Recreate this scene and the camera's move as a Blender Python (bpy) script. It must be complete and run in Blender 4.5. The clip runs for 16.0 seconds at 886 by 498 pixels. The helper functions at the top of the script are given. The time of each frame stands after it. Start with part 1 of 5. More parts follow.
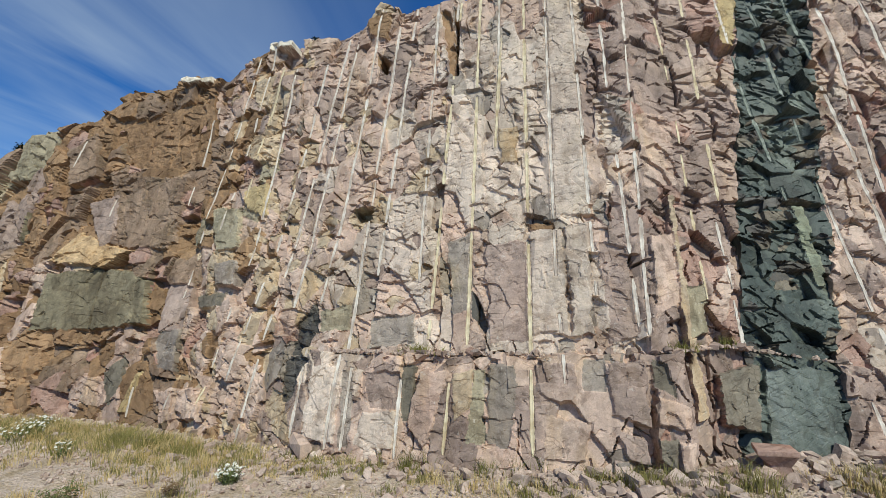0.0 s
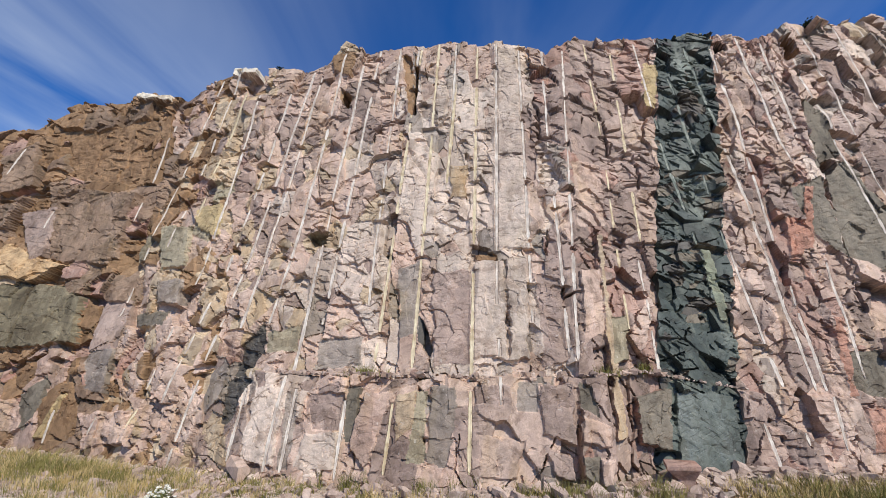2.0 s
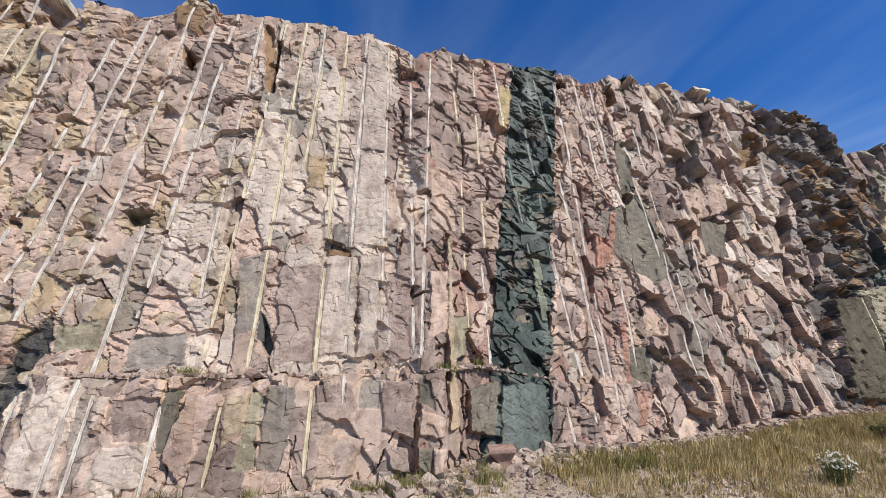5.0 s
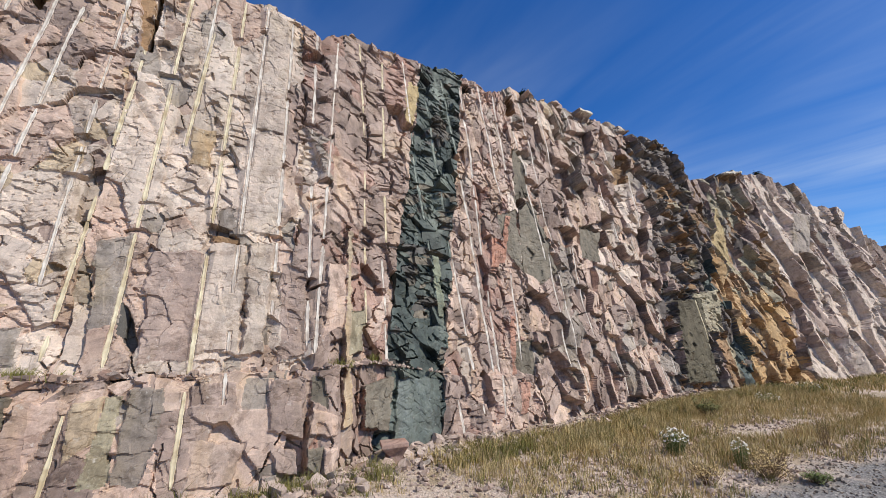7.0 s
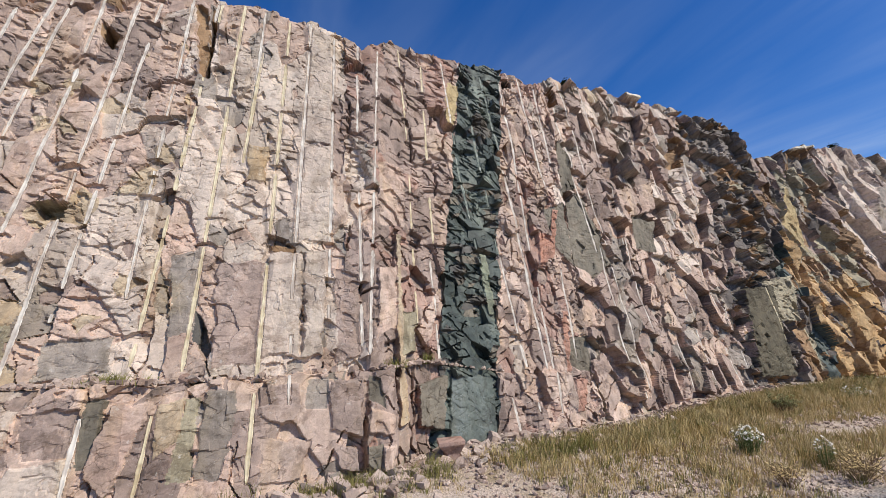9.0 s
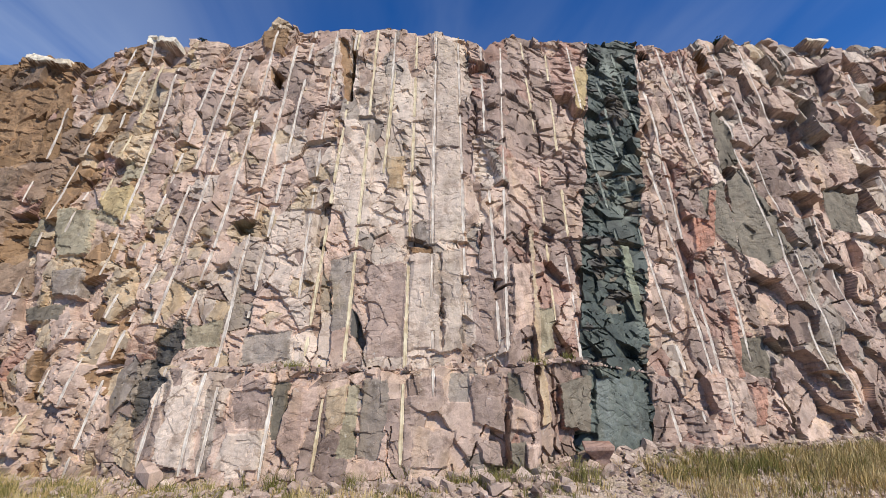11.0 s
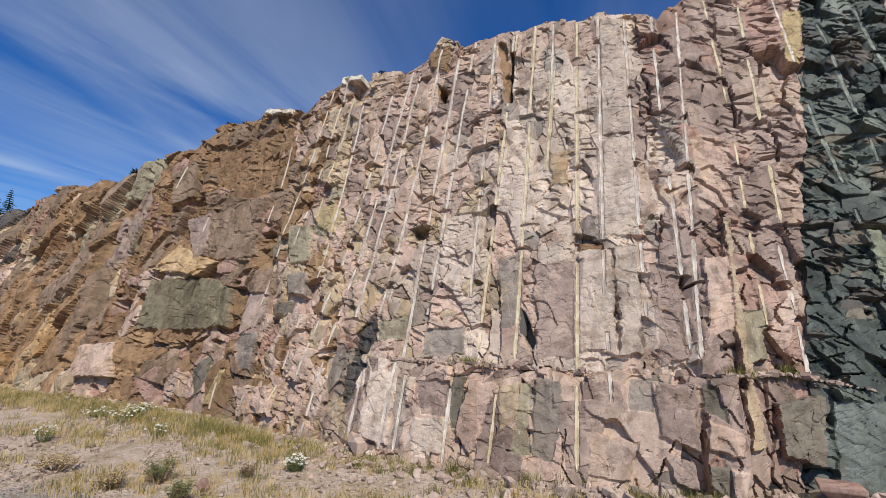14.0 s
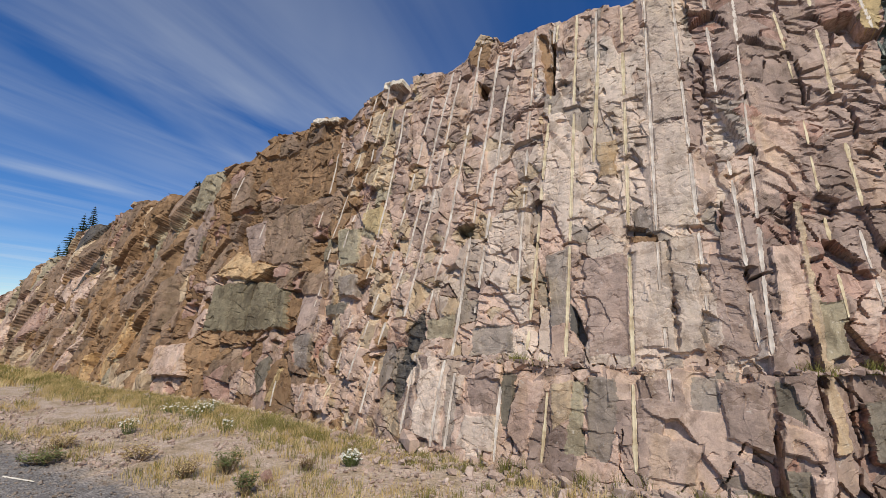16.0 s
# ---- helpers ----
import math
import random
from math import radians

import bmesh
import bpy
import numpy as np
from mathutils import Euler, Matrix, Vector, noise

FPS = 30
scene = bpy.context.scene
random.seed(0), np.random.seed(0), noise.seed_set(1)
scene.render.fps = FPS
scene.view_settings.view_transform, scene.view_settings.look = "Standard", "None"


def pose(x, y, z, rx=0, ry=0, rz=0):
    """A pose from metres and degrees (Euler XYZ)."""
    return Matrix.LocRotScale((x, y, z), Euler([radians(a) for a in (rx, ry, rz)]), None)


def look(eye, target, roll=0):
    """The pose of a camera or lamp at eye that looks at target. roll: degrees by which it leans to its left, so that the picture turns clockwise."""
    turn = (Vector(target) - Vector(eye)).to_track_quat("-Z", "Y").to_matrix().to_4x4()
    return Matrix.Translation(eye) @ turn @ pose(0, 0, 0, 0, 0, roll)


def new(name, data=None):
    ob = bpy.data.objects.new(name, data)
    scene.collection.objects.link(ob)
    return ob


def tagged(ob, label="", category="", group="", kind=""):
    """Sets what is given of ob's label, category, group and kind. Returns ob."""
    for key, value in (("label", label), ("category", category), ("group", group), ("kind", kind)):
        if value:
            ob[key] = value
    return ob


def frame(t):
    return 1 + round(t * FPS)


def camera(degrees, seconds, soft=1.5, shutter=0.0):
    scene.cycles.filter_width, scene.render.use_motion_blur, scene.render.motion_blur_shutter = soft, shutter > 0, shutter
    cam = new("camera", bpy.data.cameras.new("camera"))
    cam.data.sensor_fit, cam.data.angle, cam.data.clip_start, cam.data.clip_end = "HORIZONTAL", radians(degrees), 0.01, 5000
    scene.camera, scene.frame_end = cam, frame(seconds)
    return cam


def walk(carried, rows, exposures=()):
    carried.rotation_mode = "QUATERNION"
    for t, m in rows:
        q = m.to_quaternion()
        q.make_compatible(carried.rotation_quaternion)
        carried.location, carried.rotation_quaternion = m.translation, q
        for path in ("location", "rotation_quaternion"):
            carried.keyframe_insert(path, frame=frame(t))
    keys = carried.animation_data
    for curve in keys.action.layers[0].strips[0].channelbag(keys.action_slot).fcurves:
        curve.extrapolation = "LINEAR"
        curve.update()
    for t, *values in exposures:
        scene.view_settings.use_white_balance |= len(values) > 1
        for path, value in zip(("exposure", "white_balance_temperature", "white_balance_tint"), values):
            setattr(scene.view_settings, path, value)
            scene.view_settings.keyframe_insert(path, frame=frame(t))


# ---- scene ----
cam = camera(93.28, 16.0, soft=0.7)
PATH = [
    (0.0, pose(-0.150, 0.278, 1.675, 98.58, 1.15, 12.67)),
    (0.1, pose(-0.014, -0.008, 1.557, 99.50, 1.10, 13.20)),
    (0.5, pose(-0.014, -0.008, 1.557, 100.42, 0.47, 12.19)),
    (1.0, pose(-0.019, -0.013, 1.572, 101.53, 0.11, 10.56)),
    (1.5, pose(-0.018, -0.013, 1.569, 102.40, -0.10, 8.63)),
    (2.0, pose(-0.033, -0.021, 1.574, 102.72, -0.08, 6.12)),
    (2.5, pose(-0.012, -0.014, 1.586, 102.55, 0.08, 3.48)),
    (3.0, pose(0.014, -0.022, 1.600, 102.32, 0.26, 0.28)),
    (3.5, pose(-0.001, -0.024, 1.609, 102.18, 0.34, -3.59)),
    (4.0, pose(0.009, -0.028, 1.611, 102.13, 0.34, -7.10)),
    (4.2, pose(0.062, -0.045, 1.631, 102.03, 0.16, -8.26)),
    (6.3, pose(-0.012, -0.001, 1.604, 101.61, -0.16, -23.00)),
    (6.5, pose(-0.014, 0.009, 1.618, 101.48, -0.16, -24.54)),
    (7.0, pose(0.002, 0.009, 1.601, 101.54, -0.08, -27.53)),
    (7.5, pose(0.009, -0.004, 1.586, 101.67, 0.13, -29.00)),
    (8.0, pose(0.003, -0.001, 1.589, 101.70, 0.55, -28.43)),
    (8.5, pose(-0.005, -0.004, 1.601, 101.61, 1.05, -25.56)),
    (9.0, pose(-0.009, -0.025, 1.619, 101.30, 1.42, -20.65)),
    (9.5, pose(0.011, -0.036, 1.630, 100.93, 1.51, -14.80)),
    (9.7, pose(-0.034, -0.025, 1.647, 100.64, 1.46, -12.94)),
    (11.8, pose(0.019, -0.006, 1.595, 101.60, 0.05, 3.36)),
    (12.0, pose(0.019, -0.006, 1.595, 101.62, -0.07, 4.71)),
    (12.5, pose(0.007, -0.006, 1.591, 101.64, -0.52, 8.13)),
    (13.0, pose(0.015, 0.000, 1.602, 101.39, -0.88, 12.08)),
    (13.5, pose(0.011, -0.017, 1.612, 101.12, -1.16, 16.13)),
    (14.0, pose(0.016, -0.021, 1.601, 101.09, -1.37, 20.23)),
    (14.5, pose(0.007, -0.047, 1.598, 101.03, -1.45, 23.91)),
    (15.0, pose(0.014, -0.041, 1.588, 101.11, -1.35, 26.82)),
    (15.5, pose(0.024, -0.027, 1.573, 101.16, -1.09, 28.13)),
    (16.0, pose(0.019, -0.015, 1.566, 101.08, -0.81, 26.71)),
]
walk(cam, PATH, [(0.0, -0.21, 6430, -3), (0.4, -0.20, 6430, 0), (1.4, -0.12, 6440, 8), (6.3, -0.04, 6460, 6), (9.7, -0.04, 6540, 7), (12.0, -0.07, 6580, 8), (14.0, -0.21, 6620, 7), (16.0, -0.32, 6940, 8)])

# ---- world, sun and exposure ----
SUN_WAY = Vector((0.62, -0.80, 1.10)).normalized()      # towards the sun
sun_el = math.asin(SUN_WAY.z)
sun_az = math.atan2(SUN_WAY.x, SUN_WAY.y)
world = bpy.data.worlds.new("sky")
scene.world = world
world.use_nodes = True


def build_sky():
    nt = world.node_tree
    nt.nodes.clear()
    N, L = nt.nodes.new, nt.links.new
    out, bg = N("ShaderNodeOutputWorld"), N("ShaderNodeBackground")
    sky = N("ShaderNodeTexSky")
    sky.sky_type, sky.sun_disc = "NISHITA", False
    sky.sun_elevation, sky.sun_rotation = sun_el, sun_az
    sky.altitude, sky.air_density, sky.dust_density, sky.ozone_density = 1200, 1.0, 0.35, 4.0
    # thin cirrus on a flat sheet high up, drawn out along y
    co, sep = N("ShaderNodeTexCoord"), N("ShaderNodeSeparateXYZ")
    L(co.outputs["Generated"], sep.inputs[0])

    def mth(op, a, b=None):
        m = N("ShaderNodeMath")
        m.operation = op
        for i, v in enumerate((a, b)):
            if v is None:
                continue
            if isinstance(v, (int, float)):
                m.inputs[i].default_value = v
            else:
                L(v, m.inputs[i])
        return m.outputs[0]

    zz = mth("MAXIMUM", sep.outputs[2], 0.03)
    px, py = mth("DIVIDE", sep.outputs[0], zz), mth("DIVIDE", sep.outputs[1], zz)
    comb = N("ShaderNodeCombineXYZ")
    L(mth("MULTIPLY", px, 1.7), comb.inputs[0])
    L(mth("MULTIPLY", py, 0.42), comb.inputs[1])
    n1 = N("ShaderNodeTexNoise")
    n1.inputs["Scale"].default_value, n1.inputs["Detail"].default_value = 1.0, 5
    n1.inputs["Roughness"].default_value, n1.inputs["Distortion"].default_value = 0.55, 0.5
    L(comb.outputs[0], n1.inputs["Vector"])
    comb2 = N("ShaderNodeCombineXYZ")
    L(mth("MULTIPLY", px, 0.35), comb2.inputs[0])
    L(mth("MULTIPLY", py, 0.22), comb2.inputs[1])
    n2 = N("ShaderNodeTexNoise")
    n2.inputs["Scale"].default_value, n2.inputs["Detail"].default_value = 1.4, 3
    L(comb2.outputs[0], n2.inputs["Vector"])
    r1, r2 = N("ShaderNodeMapRange"), N("ShaderNodeMapRange")
    for r, src, lo, hi in ((r1, n1, 0.38, 0.84), (r2, n2, 0.36, 0.64)):
        r.inputs["From Min"].default_value, r.inputs["From Max"].default_value = lo, hi
        L(src.outputs["Fac"], r.inputs["Value"])
    fac = mth("MULTIPLY", mth("MULTIPLY", r1.outputs[0], r2.outputs[0]), 0.52)
    mix = N("ShaderNodeMix")
    mix.data_type = "RGBA"
    L(fac, mix.inputs["Factor"])
    hue = N("ShaderNodeHueSaturation")
    hue.inputs["Saturation"].default_value, hue.inputs["Hue"].default_value, hue.inputs["Value"].default_value = 1.30, 0.512, 1.14
    L(sky.outputs[0], hue.inputs["Color"])
    L(hue.outputs[0], mix.inputs["A"])
    mix.inputs["B"].default_value = (6.5, 7.1, 7.8, 1)
    L(mix.outputs["Result"], bg.inputs["Color"])
    bg.inputs["Strength"].default_value = 0.13
    L(bg.outputs[0], out.inputs[0])


build_sky()
sun_data = bpy.data.lights.new("sun", "SUN")
sun_data.energy, sun_data.angle, sun_data.color = 5.0, radians(0.55), (1.0, 0.95, 0.87)
sun_lamp = new("sun", sun_data)
sun_lamp.matrix_world = look(SUN_WAY * 60, (0, 0, 0))

# ---- materials ----


def nodes_of(name):
    mat = bpy.data.materials.new(name)
    mat.use_nodes = True
    nt = mat.node_tree
    return mat, nt, nt.nodes["Principled BSDF"]


def noise_tex(nt, scale, detail=5, rough=0.55, stretch=None, distortion=0.0):
    n = nt.nodes.new("ShaderNodeTexNoise")
    n.inputs["Scale"].default_value, n.inputs["Detail"].default_value = scale, detail
    n.inputs["Roughness"].default_value, n.inputs["Distortion"].default_value = rough, distortion
    co = nt.nodes.new("ShaderNodeTexCoord")
    mp = nt.nodes.new("ShaderNodeMapping")
    if stretch:
        mp.inputs["Scale"].default_value = stretch
    nt.links.new(co.outputs["Object"], mp.inputs["Vector"])
    nt.links.new(mp.outputs[0], n.inputs["Vector"])
    return n


def ramp(nt, src, stops):
    r = nt.nodes.new("ShaderNodeValToRGB")
    els = r.color_ramp.elements
    while len(els) < len(stops):
        els.new(0.5)
    for e, (p, c) in zip(els, stops):
        e.position, e.color = p, (*c, 1)
    nt.links.new(src, r.inputs[0])
    return r.outputs[0]


def mixed(nt, a, b, fac, blend="MIX"):
    m = nt.nodes.new("ShaderNodeMix")
    m.data_type, m.blend_type = "RGBA", blend
    for key, v in (("A", a), ("B", b), ("Factor", fac)):
        s = m.inputs[key] if key != "Factor" else m.inputs[0]
        if key != "Factor":
            s = [i for i in m.inputs if i.name == key and i.type == "RGBA"][0]
        if isinstance(v, tuple):
            s.default_value = (*v, 1)
        elif isinstance(v, float):
            s.default_value = v
        else:
            nt.links.new(v, s)
    return [o for o in m.outputs if o.type == "RGBA"][0]


def rock(name, c1, c2, stain, stain_amount=0.45, rough=0.85, relief=1.0, by_island=False, dust=0.5):
    """Fractured rock: two base tones, mineral stains in streaks, speckled grain and chipped relief."""
    mat, nt, bsdf = nodes_of(name)
    L = nt.links.new
    big = noise_tex(nt, 0.9, 6, 0.6, distortion=0.6)
    base = ramp(nt, big.outputs["Fac"], [(0.36, c1), (0.64, c2)])
    streak = noise_tex(nt, 1.6, 6, 0.62, (1.5, 1.5, 0.55), 0.8)
    mask = ramp(nt, streak.outputs["Fac"], [(0.50, (0, 0, 0)), (0.68, (stain_amount,) * 3)])
    base = mixed(nt, base, stain, mask)
    # blotches of pale dust and dark crust of a hand's size
    patch = noise_tex(nt, 5.5, 7, 0.65, distortion=0.4)
    blot = ramp(nt, patch.outputs["Fac"], [(0.28, (0.55, 0.54, 0.53)), (0.46, (0.98, 0.97, 0.96)), (0.72, (1.24, 1.2, 1.15))])
    base = mixed(nt, base, blot, 1.0, "MULTIPLY")
    grain = noise_tex(nt, 48, 5, 0.75)
    speck = ramp(nt, grain.outputs["Fac"], [(0.34, (0.85, 0.84, 0.83)), (0.5, (1.0, 1.0, 1.0)), (0.66, (1.14, 1.13, 1.12))])
    base = mixed(nt, base, speck, 1.0, "MULTIPLY")
    # run-off streaks, dark crust and pale dust, each with its own shape
    run = noise_tex(nt, 5.0, 6, 0.65, (1.0, 1.0, 0.16), 0.3)
    base = mixed(nt, base, ramp(nt, run.outputs["Fac"], [(0.30, (0.74, 0.73, 0.72)), (0.50, (1.0, 1.0, 1.0)), (0.72, (1.15, 1.13, 1.10))]), 1.0, "MULTIPLY")
    crust = ramp(nt, noise_tex(nt, 2.8, 8, 0.7, distortion=1.0).outputs["Fac"], [(0.53, (0, 0, 0)), (0.57, (0.65, 0.65, 0.65))])
    base = mixed(nt, base, mixed(nt, base, (0.60, 0.555, 0.52), 1.0, "MULTIPLY"), crust)
    powder = ramp(nt, noise_tex(nt, 13.0, 8, 0.72).outputs["Fac"], [(0.60, (0, 0, 0)), (0.70, (dust,) * 3)])
    base = mixed(nt, base, (0.66, 0.61, 0.55), powder)
    # hairline cracks: base colour darkened along thin cell edges, in some patches only
    wob = noise_tex(nt, 3.0, 4, 0.6)
    vec = nt.nodes.new("ShaderNodeVectorMath")
    vec.operation = "MULTIPLY_ADD"
    co = nt.nodes.new("ShaderNodeTexCoord")
    mp = nt.nodes.new("ShaderNodeMapping")
    mp.inputs["Scale"].default_value, mp.inputs["Rotation"].default_value = (4.2, 4.2, 7.0), (0.2, 0.25, 0.1)
    L(co.outputs["Object"], mp.inputs["Vector"])
    L(wob.outputs["Color"], vec.inputs[0])
    vec.inputs[1].default_value = (1.1, 1.1, 1.1)
    L(mp.outputs[0], vec.inputs[2])
    cell = nt.nodes.new("ShaderNodeTexVoronoi")
    cell.feature = "DISTANCE_TO_EDGE"
    cell.inputs["Scale"].default_value = 1.0
    L(vec.outputs[0], cell.inputs["Vector"])
    line = ramp(nt, cell.outputs["Distance"], [(0.0, (0.55, 0.53, 0.51)), (0.03, (1, 1, 1))])
    some = ramp(nt, noise_tex(nt, 2.2, 3).outputs["Fac"], [(0.54, (0, 0, 0)), (0.60, (1, 1, 1))])
    base = mixed(nt, base, mixed(nt, (1.0, 1.0, 1.0), line, some), 1.0, "MULTIPLY")
    if by_island:
        geo = nt.nodes.new("ShaderNodeNewGeometry")
        rnd = geo.outputs["Random Per Island"]
    else:
        info = nt.nodes.new("ShaderNodeObjectInfo")
        rnd = info.outputs["Random"]
    tone = ramp(nt, rnd, [(0.0, (0.80, 0.785, 0.76)), (0.5, (1.0, 0.995, 0.985)), (1.0, (1.08, 1.07, 1.05))])
    base = mixed(nt, base, tone, 1.0, "MULTIPLY")
    L(base, bsdf.inputs["Base Color"])
    bsdf.inputs["Roughness"].default_value = rough
    bsdf.inputs["Specular IOR Level"].default_value = 0.25
    chips = noise_tex(nt, 8, 10, 0.64, (1, 1, 1.7), 0.5)
    b1, b2 = nt.nodes.new("ShaderNodeBump"), nt.nodes.new("ShaderNodeBump")
    b1.inputs["Strength"].default_value, b1.inputs["Distance"].default_value = 0.7, 0.007 * relief
    b2.inputs["Strength"].default_value, b2.inputs["Distance"].default_value = 0.5, 0.0018
    L(chips.outputs["Fac"], b1.inputs["Height"])
    L(grain.outputs["Fac"], b2.inputs["Height"])
    L(b1.outputs[0], b2.inputs["Normal"])
    L(b2.outputs[0], bsdf.inputs["Normal"])
    return mat


def plain(name, c1, c2, scale=6.0, rough=0.9, bump=0.0, translucent=0.0):
    mat, nt, bsdf = nodes_of(name)
    n = noise_tex(nt, scale, 5)
    nt.links.new(ramp(nt, n.outputs["Fac"], [(0.35, c1), (0.65, c2)]), bsdf.inputs["Base Color"])
    bsdf.inputs["Roughness"].default_value = rough
    bsdf.inputs["Specular IOR Level"].default_value = 0.2
    if bump:
        b = nt.nodes.new("ShaderNodeBump")
        b.inputs["Distance"].default_value = bump
        nt.links.new(n.outputs["Fac"], b.inputs["Height"])
        nt.links.new(b.outputs[0], bsdf.inputs["Normal"])
    return mat


PINK = rock("pink_granite", (0.43, 0.305, 0.250), (0.53, 0.408, 0.340), (0.45, 0.31, 0.179), 0.5)
PALE = rock("pale_granite", (0.50, 0.402, 0.340), (0.61, 0.512, 0.440), (0.50, 0.405, 0.30), 0.5)
MAUVE = rock("mauve_granite", (0.255, 0.188, 0.162), (0.39, 0.298, 0.256), (0.26, 0.19, 0.136), 0.5)
GREY = rock("grey_rock", (0.25, 0.208, 0.180), (0.37, 0.315, 0.272), (0.27, 0.21, 0.127), 0.5, rough=0.8)
TAN = rock("tan_rock", (0.41, 0.315, 0.22), (0.51, 0.41, 0.30), (0.43, 0.27, 0.122), 0.6)
RED = rock("red_stained_rock", (0.33, 0.208, 0.168), (0.41, 0.288, 0.242), (0.30, 0.135, 0.085), 0.6)
BROWN = rock("brown_rock", (0.24, 0.148, 0.084), (0.33, 0.214, 0.125), (0.19, 0.115, 0.065), 0.5, relief=0.8, dust=0.2)
ORANGE = rock("orange_stained_rock", (0.41, 0.255, 0.115), (0.48, 0.34, 0.195), (0.30, 0.16, 0.07), 0.7, dust=0.2)
RUST = rock("rust_red_rock", (0.33, 0.165, 0.115), (0.43, 0.255, 0.195), (0.28, 0.11, 0.07), 0.6, dust=0.3)
UMBER = rock("umber_rock", (0.21, 0.142, 0.10), (0.31, 0.222, 0.162), (0.17, 0.125, 0.075), 0.6, relief=0.7, dust=0.2)
SAND = rock("sand_coloured_rock", (0.47, 0.32, 0.18), (0.56, 0.41, 0.25), (0.40, 0.24, 0.11), 0.5, dust=0.2)
OCHRE = rock("ochre_rock", (0.36, 0.27, 0.14), (0.45, 0.35, 0.20), (0.28, 0.19, 0.09), 0.5, dust=0.2)
DIKELOW = rock("grey_green_rock", (0.085, 0.105, 0.095), (0.15, 0.168, 0.15), (0.24, 0.27, 0.27), 0.5, rough=0.6, dust=0.3)
PALEGREEN = rock("pale_green_rock", (0.26, 0.28, 0.20), (0.36, 0.37, 0.28), (0.12, 0.14, 0.11), 0.6)
OLIVE = rock("olive_rock", (0.29, 0.252, 0.178), (0.37, 0.32, 0.232), (0.22, 0.195, 0.14))
DIKE = rock("dark_green_rock", (0.042, 0.052, 0.048), (0.098, 0.115, 0.104), (0.24, 0.265, 0.22), 0.55, rough=0.6, relief=1.2, dust=0.12)
SLATE = rock("slate_grey_slab", (0.165, 0.142, 0.112), (0.225, 0.195, 0.155), (0.125, 0.115, 0.095), 0.5, relief=0.5, dust=0.12)
MICA = rock("black_mica_rock", (0.06, 0.056, 0.052), (0.115, 0.105, 0.095), (0.16, 0.115, 0.06), 0.5, rough=0.55, relief=1.2, dust=0.12)
GREENSLAB = rock("green_weathered_slab", (0.178, 0.15, 0.10), (0.262, 0.228, 0.156), (0.10, 0.08, 0.052), 0.9, relief=0.5, dust=0.12)
DARKSLAB = rock("dark_olive_slab", (0.105, 0.09, 0.062), (0.15, 0.128, 0.09), (0.085, 0.075, 0.05), 0.4, relief=0.4, dust=0.12)
CRUMB = rock("dark_crumbly_rock", (0.13, 0.108, 0.095), (0.27, 0.23, 0.205), (0.10, 0.078, 0.06), 0.5, relief=1.3, dust=0.2)
SOILCAP = rock("pale_dusty_lip", (0.66, 0.58, 0.46), (0.74, 0.68, 0.58), (0.58, 0.46, 0.32), 0.3, relief=0.4)
DUST = plain("white_drill_dust", (0.42, 0.345, 0.29), (0.72, 0.65, 0.57), 7.0, bump=0.006)
GREYDUST = plain("grey_drill_dust", (0.10, 0.115, 0.10), (0.36, 0.37, 0.31), 9.0, bump=0.006)
DUSTY = plain("cream_drill_dust", (0.44, 0.34, 0.21), (0.72, 0.625, 0.44), 7.0, bump=0.006)
RUBBLE = rock("pink_rubble", (0.38, 0.285, 0.24), (0.52, 0.42, 0.365), (0.25, 0.20, 0.16), by_island=True)
GRASS_GREEN = plain("green_grass", (0.15, 0.142, 0.038), (0.24, 0.21, 0.075), 3.0)
GRASS_DRY = plain("dry_grass", (0.43, 0.305, 0.12), (0.58, 0.45, 0.235), 3.0)
LEAF = plain("leaf_green", (0.10, 0.125, 0.042), (0.17, 0.19, 0.07), 8.0)
PETAL = plain("white_petal", (0.60, 0.60, 0.54), (0.74, 0.74, 0.69), 20.0)
DISC = plain("yellow_disc", (0.55, 0.38, 0.04), (0.65, 0.48, 0.08), 20.0)
TWIG = plain("dry_twig", (0.16, 0.10, 0.055), (0.24, 0.16, 0.09), 12.0)
BARK = plain("spruce_bark", (0.07, 0.05, 0.04), (0.12, 0.09, 0.07), 12.0)
NEEDLE = plain("spruce_needles", (0.018, 0.034, 0.016), (0.04, 0.06, 0.028), 6.0)
PALEWOOD = plain("bleached_wood", (0.60, 0.54, 0.44), (0.70, 0.65, 0.56), 12.0)


